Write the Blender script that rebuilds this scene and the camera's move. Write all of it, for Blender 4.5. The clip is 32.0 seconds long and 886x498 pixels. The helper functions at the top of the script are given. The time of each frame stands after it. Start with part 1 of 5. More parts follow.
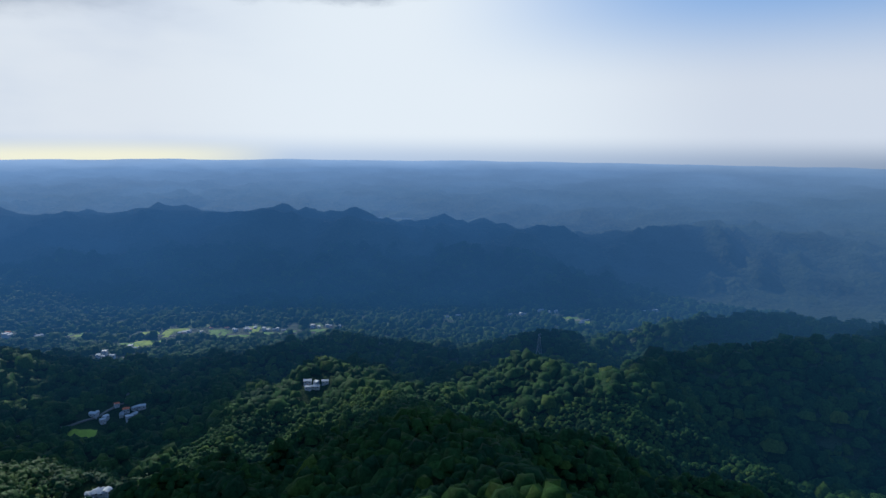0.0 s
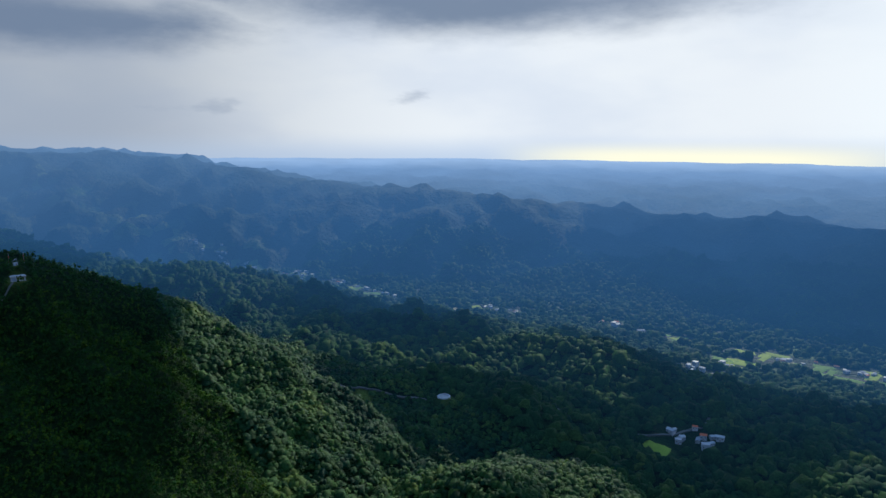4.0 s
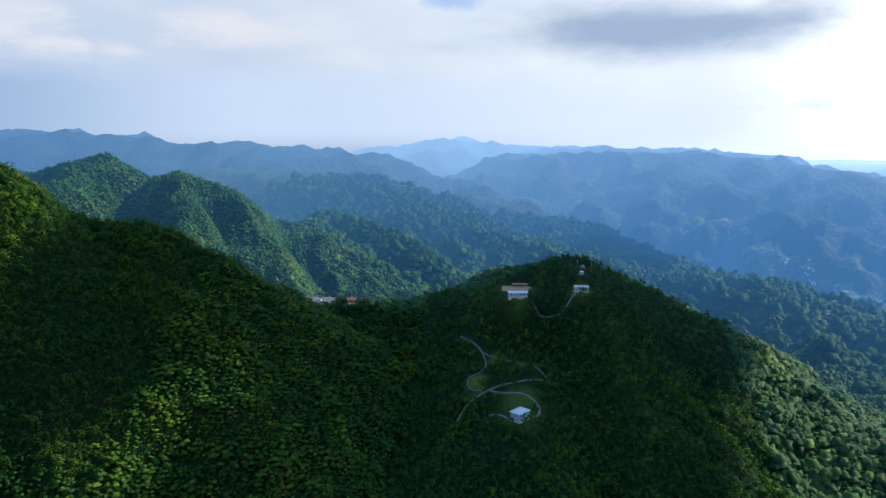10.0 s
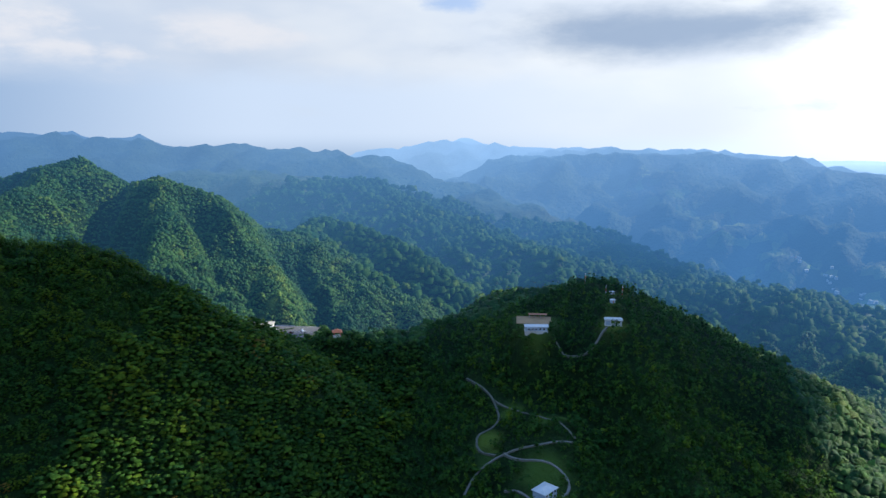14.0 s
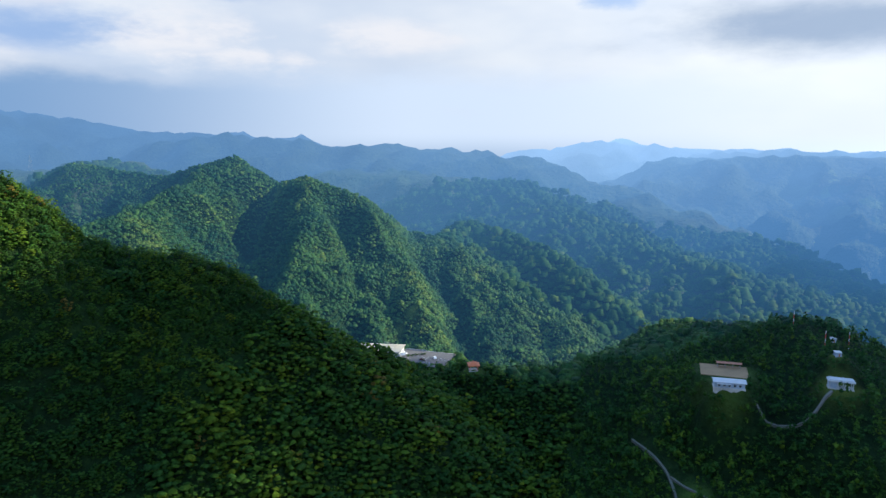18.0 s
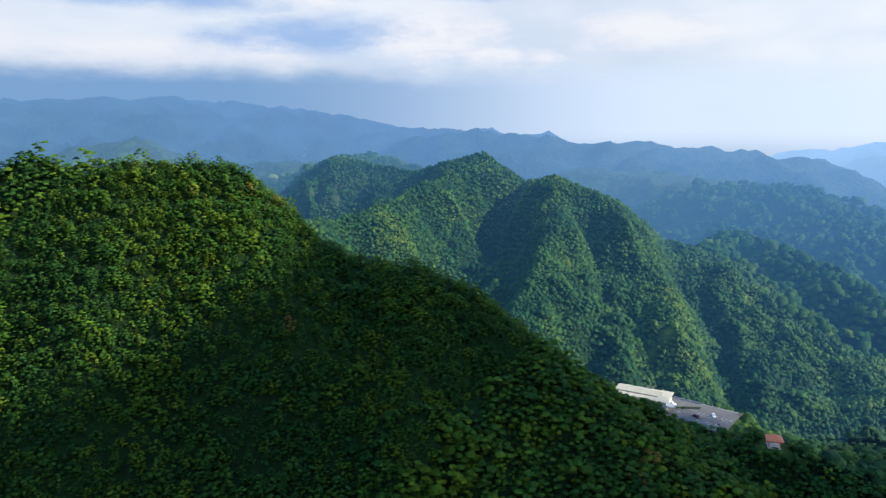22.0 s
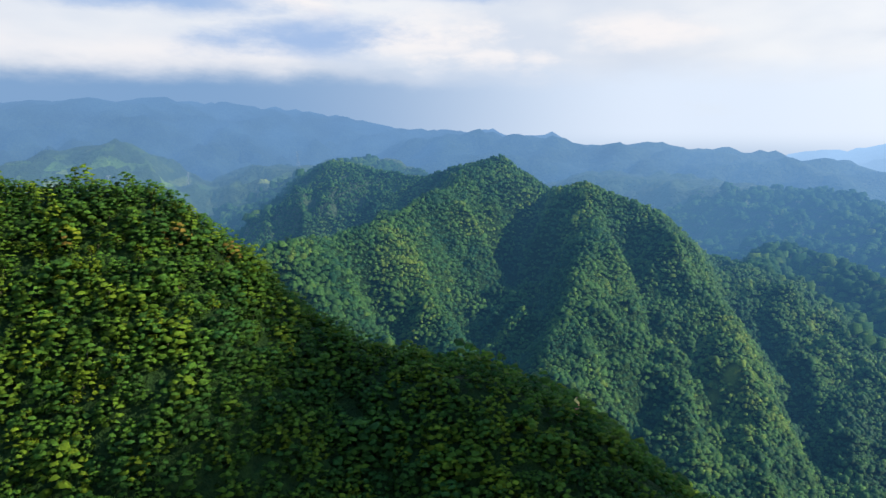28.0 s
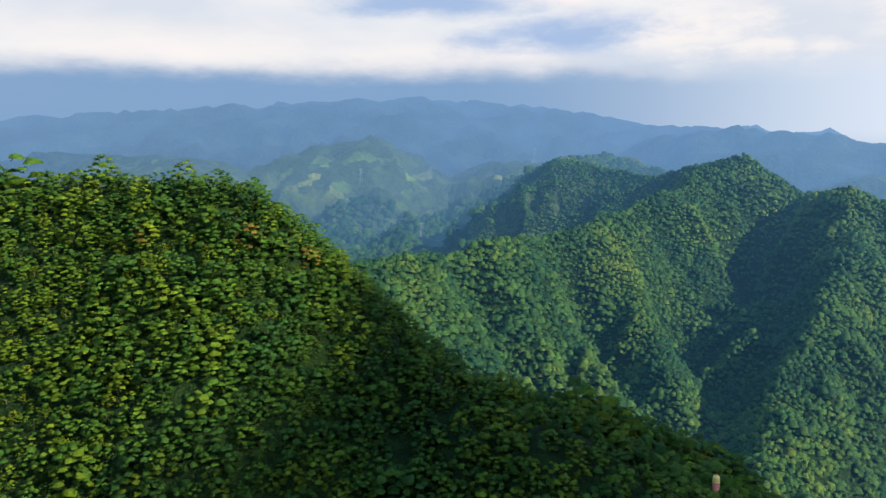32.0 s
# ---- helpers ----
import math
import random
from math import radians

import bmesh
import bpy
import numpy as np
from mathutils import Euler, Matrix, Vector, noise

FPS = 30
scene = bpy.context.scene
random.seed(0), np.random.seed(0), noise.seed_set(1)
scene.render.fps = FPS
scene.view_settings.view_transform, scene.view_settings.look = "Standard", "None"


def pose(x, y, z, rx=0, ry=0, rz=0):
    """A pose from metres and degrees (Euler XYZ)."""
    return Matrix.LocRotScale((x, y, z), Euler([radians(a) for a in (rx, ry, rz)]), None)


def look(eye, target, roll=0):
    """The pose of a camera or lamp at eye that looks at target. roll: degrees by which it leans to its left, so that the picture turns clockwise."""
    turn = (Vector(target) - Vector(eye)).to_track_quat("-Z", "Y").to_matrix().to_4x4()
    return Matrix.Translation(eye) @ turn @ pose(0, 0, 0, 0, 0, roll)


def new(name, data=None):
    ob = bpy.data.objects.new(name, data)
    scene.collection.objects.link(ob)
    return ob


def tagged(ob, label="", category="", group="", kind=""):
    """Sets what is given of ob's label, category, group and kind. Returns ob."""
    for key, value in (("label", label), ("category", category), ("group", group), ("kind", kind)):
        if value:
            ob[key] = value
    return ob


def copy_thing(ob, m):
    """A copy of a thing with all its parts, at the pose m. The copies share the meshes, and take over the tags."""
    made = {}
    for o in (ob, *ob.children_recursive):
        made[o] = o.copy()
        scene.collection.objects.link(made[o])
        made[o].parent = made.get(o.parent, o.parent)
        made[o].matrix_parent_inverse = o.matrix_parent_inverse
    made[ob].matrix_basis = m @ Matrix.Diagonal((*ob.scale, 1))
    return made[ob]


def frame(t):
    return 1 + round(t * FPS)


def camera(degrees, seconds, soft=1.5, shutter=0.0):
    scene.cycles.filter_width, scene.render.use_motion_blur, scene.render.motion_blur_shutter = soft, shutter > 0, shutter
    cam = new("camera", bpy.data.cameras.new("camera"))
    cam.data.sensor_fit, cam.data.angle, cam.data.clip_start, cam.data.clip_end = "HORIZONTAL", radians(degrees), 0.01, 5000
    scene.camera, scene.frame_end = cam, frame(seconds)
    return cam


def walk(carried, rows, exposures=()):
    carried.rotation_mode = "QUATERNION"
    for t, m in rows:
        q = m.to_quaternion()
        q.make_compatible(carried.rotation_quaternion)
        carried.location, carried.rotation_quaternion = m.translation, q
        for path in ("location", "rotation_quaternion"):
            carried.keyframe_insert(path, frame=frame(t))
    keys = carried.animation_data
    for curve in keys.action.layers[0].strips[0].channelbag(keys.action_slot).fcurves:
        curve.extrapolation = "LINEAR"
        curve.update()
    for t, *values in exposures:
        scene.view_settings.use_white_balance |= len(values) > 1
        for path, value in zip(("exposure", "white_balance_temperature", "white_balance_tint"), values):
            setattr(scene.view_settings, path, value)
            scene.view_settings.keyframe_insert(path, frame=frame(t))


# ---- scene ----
cam = camera(66.3, 32.0)
METRES, EYE, TILT, LEAN, TURN = 760.0, 430.0, -9.0, -0.5, 0.0
ROWS = [
    (0.0, 0.0, 0.0, 0.0, 0.0, 0.0, -0.0),
    (0.5, 0.0025, 0.0186, 0.0037, 7.57, -0.02, -0.84),
    (1.0, 0.0013, 0.0363, 0.0067, 14.85, -0.16, -1.88),
    (1.5, -0.001, 0.052, 0.0096, 21.94, -0.4, -2.68),
    (2.0, -0.0033, 0.0656, 0.0123, 28.19, -0.77, -3.5),
    (2.5, -0.0078, 0.0807, 0.0156, 33.91, -1.22, -4.59),
    (4.5, -0.054, 0.1417, 0.0278, 54.91, -3.62, -7.34),
    (5.0, -0.0682, 0.1539, 0.0306, 61.84, -4.58, -7.75),
    (5.5, -0.0833, 0.1648, 0.032, 68.82, -5.59, -8.21),
    (6.0, -0.0974, 0.173, 0.0333, 75.66, -6.58, -8.55),
    (6.5, -0.1116, 0.1795, 0.0347, 84.08, -7.89, -8.88),
    (7.0, -0.1265, 0.1841, 0.0355, 93.13, -9.34, -9.06),
    (7.5, -0.1412, 0.1874, 0.0353, 95.06, -9.58, -9.08),
    (8.0, -0.1565, 0.1875, 0.0352, 95.9, -9.7, -9.12),
    (8.5, -0.1718, 0.1871, 0.0349, 96.13, -9.74, -9.12),
    (9.0, -0.1876, 0.186, 0.0351, 96.13, -9.76, -9.08),
    (9.5, -0.2035, 0.1845, 0.0351, 96.09, -9.76, -9.06),
    (10.0, -0.2189, 0.1832, 0.0348, 96.06, -9.72, -9.0),
    (10.5, -0.2353, 0.1814, 0.0346, 96.0, -9.7, -8.98),
    (11.0, -0.2505, 0.1798, 0.0345, 95.96, -9.66, -8.96),
    (11.5, -0.2683, 0.1781, 0.0345, 95.93, -9.64, -8.93),
    (12.0, -0.285, 0.1763, 0.0345, 95.89, -9.62, -8.95),
    (12.5, -0.3018, 0.1745, 0.0342, 95.87, -9.61, -8.92),
    (13.0, -0.317, 0.1727, 0.034, 95.83, -9.59, -8.9),
    (13.5, -0.3335, 0.1709, 0.0339, 95.82, -9.58, -8.88),
    (14.0, -0.3496, 0.1692, 0.0335, 96.22, -9.59, -8.83),
    (14.5, -0.366, 0.1668, 0.0332, 97.13, -9.72, -8.85),
    (16.5, -0.4235, 0.1571, 0.03, 102.14, -10.39, -8.74),
    (17.0, -0.436, 0.1541, 0.0298, 103.79, -10.63, -8.71),
    (17.5, -0.4502, 0.15, 0.029, 105.81, -10.95, -8.67),
    (18.0, -0.4623, 0.1461, 0.0286, 108.96, -11.46, -8.62),
    (18.5, -0.474, 0.1416, 0.0279, 112.36, -12.01, -8.52),
    (19.0, -0.486, 0.1357, 0.0271, 116.28, -12.63, -8.4),
    (19.5, -0.4973, 0.1292, 0.026, 120.76, -13.32, -8.18),
    (20.0, -0.5067, 0.1225, 0.0249, 124.99, -13.94, -7.89),
    (20.5, -0.516, 0.1145, 0.0236, 128.76, -14.51, -7.62),
    (21.0, -0.5265, 0.1049, 0.0223, 129.39, -14.63, -7.67),
    (21.5, -0.5377, 0.0931, 0.0206, 129.39, -14.66, -7.75),
    (22.0, -0.5483, 0.0822, 0.0189, 129.35, -14.67, -7.77),
    (22.5, -0.559, 0.0704, 0.0172, 129.3, -14.65, -7.79),
    (23.0, -0.5702, 0.0585, 0.0154, 129.23, -14.63, -7.8),
    (23.5, -0.5824, 0.0454, 0.0134, 129.2, -14.63, -7.79),
    (24.0, -0.5931, 0.0337, 0.0115, 129.17, -14.64, -7.79),
    (24.5, -0.6036, 0.0221, 0.0097, 129.13, -14.62, -7.76),
    (25.0, -0.6135, 0.0108, 0.0079, 129.07, -14.6, -7.72),
    (25.5, -0.6244, -0.0013, 0.0061, 129.04, -14.55, -7.68),
    (27.5, -0.6639, -0.0456, -0.0009, 128.96, -14.47, -7.58),
    (28.0, -0.6738, -0.0568, -0.0026, 128.95, -14.48, -7.59),
    (28.5, -0.6838, -0.0678, -0.0042, 128.94, -14.47, -7.56),
    (29.0, -0.6936, -0.0787, -0.0059, 128.96, -14.48, -7.59),
    (29.5, -0.7033, -0.0895, -0.0076, 130.45, -14.69, -7.45),
    (30.0, -0.7131, -0.0987, -0.0087, 133.8, -15.06, -7.1),
    (30.5, -0.7222, -0.0976, -0.008, 137.51, -15.47, -6.6),
    (31.0, -0.727, -0.0866, -0.0066, 142.44, -16.02, -5.95),
    (31.5, -0.7311, -0.0699, -0.0041, 148.22, -16.92, -5.27),
    (32.0, -0.737, -0.0528, -0.0013, 149.68, -17.09, -5.31),
]
EXPOSURES = [(0.0, -0.2, 5350, 10), (2.5, -0.15, 5450, 10), (5.0, 0.2, 5550, 9), (6.0, 0.5, 5620, 9), (7.0, 0.85, 5700, 9), (8.0, 0.97, 5720, 9), (14.0, 1.05, 5880, 9), (20.0, 1.18, 5950, 9), (26.0, 1.2, 6150, 10), (32.0, 1.22, 6550, 11)]
walk(cam, [(t, pose(0, 0, EYE, TILT, LEAN, TURN) @ pose(METRES * x, METRES * y, METRES * z, 90 + pitch, roll, yaw)) for t, x, y, z, yaw, pitch, roll in ROWS], EXPOSURES)

# ---- light ----
SUN_YAW, SUN_HIGH = 29.0, 33.0
SUN_WAY = Vector((-math.sin(radians(SUN_YAW)) * math.cos(radians(SUN_HIGH)), math.cos(radians(SUN_YAW)) * math.cos(radians(SUN_HIGH)), math.sin(radians(SUN_HIGH))))
sun_data = bpy.data.lights.new("sun", "SUN")
sun_data.energy, sun_data.angle, sun_data.color = 4.9, radians(0.6), (1.0, 0.88, 0.62)
sun = new("sun", sun_data)
sun.matrix_world = look(SUN_WAY * 3000, (0, 0, 0))


class Nodes:
    """A short way to write node trees."""

    def __init__(self, tree):
        self.tree = tree
        tree.nodes.clear()

    def add(self, kind, **inputs):
        n = self.tree.nodes.new(kind)
        for key, value in inputs.items():
            if key == "op":
                n.operation = value
                continue
            socket = n.inputs[int(key[1:])] if key[0] == "i" and key[1:].isdigit() else n.inputs[key.replace("_", " ")]
            if isinstance(value, bpy.types.NodeSocket):
                self.tree.links.new(value, socket)
            else:
                socket.default_value = value
        return n

    def math(self, op, a, b=0.0, c=0.0):
        return self.add("ShaderNodeMath", op=op, i0=a, i1=b, i2=c).outputs[0]

    def named(self, name):
        n = self.add("ShaderNodeAttribute")
        n.attribute_name = name
        return n.outputs["Fac"]

    def noise(self, vector, scale, detail=4.0, rough=0.55, out=0):
        return self.add("ShaderNodeTexNoise", Vector=vector, Scale=scale, Detail=detail, Roughness=rough).outputs[out]

    def ramp(self, fac, *stops):
        n = self.add("ShaderNodeValToRGB", i0=fac)
        e = n.color_ramp.elements
        while len(e) < len(stops):
            e.new(0.5)
        for el, (pos, col) in zip(e, stops):
            el.position, el.color = pos, (*col, 1)
        return n.outputs[0]

    def mix(self, fac, a, b, blend="MIX"):
        n = self.tree.nodes.new("ShaderNodeMix")
        n.data_type, n.blend_type = "RGBA", blend
        for sock, value in ((n.inputs[0], fac), (n.inputs[6], a), (n.inputs[7], b)):
            if isinstance(value, bpy.types.NodeSocket):
                self.tree.links.new(value, sock)
            else:
                sock.default_value = value if isinstance(value, float) else (*value, 1)
        return n.outputs[2]

    def remap(self, value, a, b, c=0.0, d=1.0):
        n = self.add("ShaderNodeMapRange", i0=value, i1=a, i2=b, i3=c, i4=d)
        n.interpolation_type = "SMOOTHSTEP"
        return n.outputs[0]


def make_world():
    world = bpy.data.worlds.new("sky")
    scene.world = world
    world.use_nodes = True
    k = Nodes(world.node_tree)
    sky = k.add("ShaderNodeTexSky")
    sky.sky_type, sky.sun_disc, sky.sun_elevation, sky.sun_rotation = "NISHITA", False, radians(SUN_HIGH), radians(-SUN_YAW)
    sky.altitude, sky.air_density, sky.dust_density = 400.0, 1.2, 1.6
    way = k.add("ShaderNodeTexCoord").outputs["Generated"]
    parts = k.add("ShaderNodeSeparateXYZ", i0=way)
    up_way = parts.outputs[2]

    def bearing(turn, a, b):
        """How far the view turns to a bearing, from 0 at the cosine a to 1 at b."""
        mid = (-math.sin(radians(turn)), math.cos(radians(turn)), 0.0)
        return k.remap(k.add("ShaderNodeVectorMath", op="DOT_PRODUCT", i0=way, i1=mid).outputs["Value"], a, b)

    def flat_noise(scale, tall, detail, rough, out=0):
        return k.noise(k.add("ShaderNodeVectorMath", op="MULTIPLY", i0=way, i1=(1.0, 1.0, tall)).outputs[0], scale, detail, rough, out)

    toward = k.add("ShaderNodeVectorMath", op="DOT_PRODUCT", i0=way, i1=tuple(SUN_WAY)).outputs["Value"]
    near_sun = k.remap(toward, 0.15, 0.92)
    # a thin, even veil of cloud: cream towards the sun, lilac away from it
    veil = k.remap(flat_noise(3.0, 2.8, 4.0, 0.5), 0.36, 0.66)
    body = k.mix(veil, k.mix(near_sun, (0.60, 0.65, 0.73), (0.98, 0.985, 0.98)), k.mix(near_sun, (0.76, 0.77, 0.785), (1.12, 1.09, 1.01)))
    body = k.mix(bearing(28, 0.66, 0.97), body, k.mix(veil, (1.6, 1.57, 1.5), (1.85, 1.76, 1.58)))
    # clear blue to the east, paler towards the horizon
    blue = k.mix(0.6, k.add("ShaderNodeVectorMath", op="SCALE", i0=sky.outputs[0], Scale=0.16).outputs[0], (0.62, 1.02, 1.65))
    cream = k.mix(bearing(12, 0.80, 0.97), (1.62, 1.57, 1.48), (2.0, 1.92, 1.7))
    body = k.mix(bearing(-14, 0.76, 0.93), body, k.mix(k.math("MULTIPLY", k.remap(up_way, 0.07, 0.21), bearing(-38, 0.74, 0.97)), cream, blue))
    ragged = k.add("ShaderNodeVectorMath", op="SUBTRACT", i0=flat_noise(5.2, 3.0, 7.0, 0.62, 1), i1=(0.5, 0.5, 0.5)).outputs[0]
    bent = k.add("ShaderNodeVectorMath", op="MULTIPLY_ADD", i0=ragged, i1=(0.40, 0.40, 0.055), i2=way).outputs[0]
    bent_up = k.add("ShaderNodeSeparateXYZ", i0=bent).outputs[2]
    # blue air under the clouds to the south
    south = bearing(170, 0.50, 0.94)
    air = k.mix(south, k.mix(near_sun, (0.66, 0.735, 0.84), (0.98, 0.99, 0.98)), (0.175, 0.31, 0.51))
    body = k.mix(k.math("MULTIPLY", k.remap(bent_up, 0.062, 0.112, 1.0, 0.0), k.math("MULTIPLY", bearing(140, 0.25, 0.75), 0.95)), body, air)

    def mass(turn, up, wide, tall):
        """A bank of cloud round a bearing and a height, both in degrees."""
        turn, up = turn - 1.5, up - 1.2
        mid = (-math.sin(radians(turn)) * math.cos(radians(up)), math.cos(radians(turn)) * math.cos(radians(up)), math.sin(radians(up)))
        off = k.add("ShaderNodeVectorMath", op="SUBTRACT", i0=bent, i1=mid).outputs[0]
        size = (1 / radians(wide), 1 / radians(wide), 1 / radians(tall))
        return k.remap(k.add("ShaderNodeVectorMath", op="LENGTH", i0=k.add("ShaderNodeVectorMath", op="MULTIPLY", i0=off, i1=size).outputs[0]).outputs["Value"], 0.2, 1.3, 1.0, 0.0)

    def masses(*banks):
        out = mass(*banks[0])
        for bank in banks[1:]:
            out = k.math("MAXIMUM", out, mass(*bank))
        return out

    bright = masses((153, 6.5, 14, 2.4), (171, 6.9, 15, 3.0), (141, 11.6, 3, 1.5), (130.5, 9.4, 5, 2.0), (122, 7.0, 3.5, 1.2), (114.5, 9.6, 5, 1.5), (128, 7.4, 4, 1.1), (138, 5.2, 10, 1.2))
    body = k.mix(k.math("MULTIPLY", bright, k.remap(bent_up, 0.065, 0.12, 0.0, 0.9)), body, (0.84, 0.80, 0.78))
    patch = masses((140.5, 9.0, 8, 2.1), (153, 11.4, 10, 1.2), (132, 12.6, 9, 1.0), (96, 12.6, 4, 0.9))
    body = k.mix(k.math("MULTIPLY", patch, 0.85), body, k.mix(near_sun, (0.27, 0.41, 0.66), (0.80, 0.92, 1.12)))
    dark = masses((80.5, 9.6, 14, 2.5), (49, 12.0, 23, 2.9), (12, 13.2, 10, 1.2), (66, 12.6, 12, 1.6), (140, 13.2, 9, 1.0))
    body = k.mix(k.math("MULTIPLY", dark, 0.95), body, k.mix(near_sun, (0.34, 0.42, 0.55), (0.38, 0.46, 0.58)))
    wisps = masses((53.5, 4.9, 3.2, 0.8), (70.5, 3.9, 2.8, 0.6), (110, 3.4, 3, 0.5))
    body = k.mix(k.math("MULTIPLY", wisps, 0.45), body, (0.66, 0.72, 0.80))
    body = k.mix(k.remap(up_way, 0.26, 0.5, 0.0, 0.9), body, (0.36, 0.66, 1.24))
    rim = k.math("MULTIPLY", k.remap(up_way, -0.03, 0.014, 1.0, 0.0), k.math("SUBTRACT", 1.0, south))
    body = k.mix(k.math("MULTIPLY", rim, 0.85), body, k.mix(near_sun, (0.38, 0.48, 0.62), (1.2, 1.32, 1.45)))
    level_way = k.add("ShaderNodeVectorMath", op="NORMALIZE", i0=k.add("ShaderNodeVectorMath", op="MULTIPLY", i0=way, i1=(1.0, 1.0, 0.0)).outputs[0]).outputs[0]
    below_sun = k.add("ShaderNodeVectorMath", op="DOT_PRODUCT", i0=level_way, i1=tuple(Vector((SUN_WAY.x, SUN_WAY.y, 0)).normalized())).outputs["Value"]
    glint = k.math("MULTIPLY", k.remap(below_sun, 0.955, 1.0), k.remap(parts.outputs[2], -0.022, 0.004, 1.0, 0.0))
    body = k.mix(glint, body, (2.25, 1.98, 1.3))
    back = k.add("ShaderNodeBackground", Color=body, Strength=0.5)
    k.add("ShaderNodeOutputWorld", Surface=back.outputs[0])


make_world()


CENTRE = (-450.0, 0.0)


# ---- materials ----
def material(name):
    m = bpy.data.materials.new(name)
    m.use_nodes = True
    return m, Nodes(m.node_tree)


def finish(k, shader):
    k.add("ShaderNodeOutputMaterial", Surface=shader)


def plain_material(name, colour, rough=0.7, metal=0.0, spread=0.25, scale=1.5, bump=0.15, distant=True):
    """Paint, concrete, metal: one colour with stains at two scales and a fine relief."""
    m, k = material(name)
    place = k.add("ShaderNodeTexCoord").outputs["Object"]
    stain = k.math("MULTIPLY", k.noise(place, scale * 0.25, 5.0), 0.6)
    grain = k.math("MULTIPLY", k.noise(place, scale * 6.0, 3.0), 0.4)
    mixed = k.math("ADD", stain, grain)
    dark = tuple(c * (1 - spread) for c in colour)
    light = tuple(min(1.0, c * (1 + spread)) for c in colour)
    col = k.ramp(mixed, (0.3, dark), (0.7, light))
    relief = k.add("ShaderNodeBump", Strength=bump, Distance=0.05, Height=mixed)
    b = k.add("ShaderNodeBsdfPrincipled", Base_Color=col, Roughness=rough, Metallic=metal, Normal=relief.outputs[0])
    # distance haze painted over the surface as emission
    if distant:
        share, glow = painted_haze(k, k.add("ShaderNodeNewGeometry").outputs["Position"])
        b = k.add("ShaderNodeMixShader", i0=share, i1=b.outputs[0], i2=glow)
    finish(k, b.outputs[0])
    return m


def leaf_material(name, dark, mid, light, rare=(0.13, 0.095, 0.02), per_object=False, distant=False, calm=1.0):
    """Foliage: each tree has a tint of its own, each clump of leaves a shade of its own."""
    m, k = material(name)
    geo = k.add("ShaderNodeNewGeometry")
    if per_object:
        tint = k.add("ShaderNodeObjectInfo").outputs["Random"]
    else:
        tint = k.named("tint")
    patch = k.noise(geo.outputs["Position"], 0.012, 3.0)
    level = k.math("ADD", k.math("MULTIPLY", tint, 0.75), k.math("MULTIPLY", k.math("SUBTRACT", patch, 0.5), 0.9))
    col = k.ramp(level, (0.05, dark), (0.45, mid), (0.86, light), (0.985, light), (1.0, rare))
    leafy = k.noise(geo.outputs["Position"], 1.1, 3.0, 0.6)
    shade = k.math("MULTIPLY", k.remap(geo.outputs["Random Per Island"], 0.0, 1.0, 1 - 0.2 * calm, 1 + 0.18 * calm), k.remap(leafy, 0.3, 0.7, 1 - 0.32 * calm, 1 + 0.26 * calm))
    shade = k.math("MULTIPLY", shade, k.remap(k.noise(geo.outputs["Position"], 0.42, 2.0), 0.33, 0.67, 0.74, 1.2))
    col = k.mix(1.0, col, k.add("ShaderNodeCombineXYZ", i0=shade, i1=shade, i2=shade).outputs[0], "MULTIPLY")
    relief = k.add("ShaderNodeBump", Strength=0.7 * calm, Distance=0.9, Height=leafy)
    diff = k.add("ShaderNodeBsdfPrincipled", Base_Color=col, Roughness=0.6, IOR=1.33, Normal=relief.outputs[0])
    diff.inputs["Specular IOR Level"].default_value = 0.2 * calm * calm
    trans = k.add("ShaderNodeBsdfTranslucent", Color=k.mix(1.0, col, (1.1, 1.25, 0.5), "MULTIPLY"))
    both = k.add("ShaderNodeMixShader", i0=0.3, i1=diff.outputs[0], i2=trans.outputs[0])
    # haze painted on the leaves as emission, stronger further off
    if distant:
        share, glow = painted_haze(k, geo.outputs["Position"])
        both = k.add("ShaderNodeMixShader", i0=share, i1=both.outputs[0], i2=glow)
    finish(k, both.outputs[0])
    return m


def ground_material():
    m, k = material("undergrowth")
    geo = k.add("ShaderNodeNewGeometry")
    place = geo.outputs["Position"]
    big, fine = k.noise(place, 0.01, 5.0), k.noise(place, 0.30, 5.0, 0.7)
    level = k.math("ADD", k.math("MULTIPLY", big, 0.4), k.math("MULTIPLY", fine, 0.6))
    # undergrowth greens, darkened to stand in for shade under the trees
    col = k.ramp(level, (0.34, (0.004, 0.012, 0.004)), (0.5, (0.010, 0.027, 0.007)), (0.6, (0.020, 0.046, 0.010)), (0.7, (0.040, 0.070, 0.014)))
    field = k.named("field")
    plots = k.add("ShaderNodeTexVoronoi", Vector=place, Scale=0.022)
    crop = k.ramp(k.add("ShaderNodeSeparateColor", i0=plots.outputs["Color"]).outputs[0], (0.1, (0.03, 0.065, 0.014)), (0.5, (0.06, 0.11, 0.018)), (0.8, (0.12, 0.16, 0.025)))
    col = k.mix(field, col, crop)
    relief = k.add("ShaderNodeBump", Strength=1.0, Distance=4.0, Height=fine)
    b = k.add("ShaderNodeBsdfPrincipled", Base_Color=col, Roughness=0.9, Normal=relief.outputs[0])
    b.inputs["Specular IOR Level"].default_value = 0.08
    # the ground carries the same haze, painted as emission
    share, glow = painted_haze(k, place)
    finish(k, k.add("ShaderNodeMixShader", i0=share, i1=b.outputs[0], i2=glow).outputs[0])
    return m


HAZE_MIDDLE = (-280.0, -20.0, 150.0)


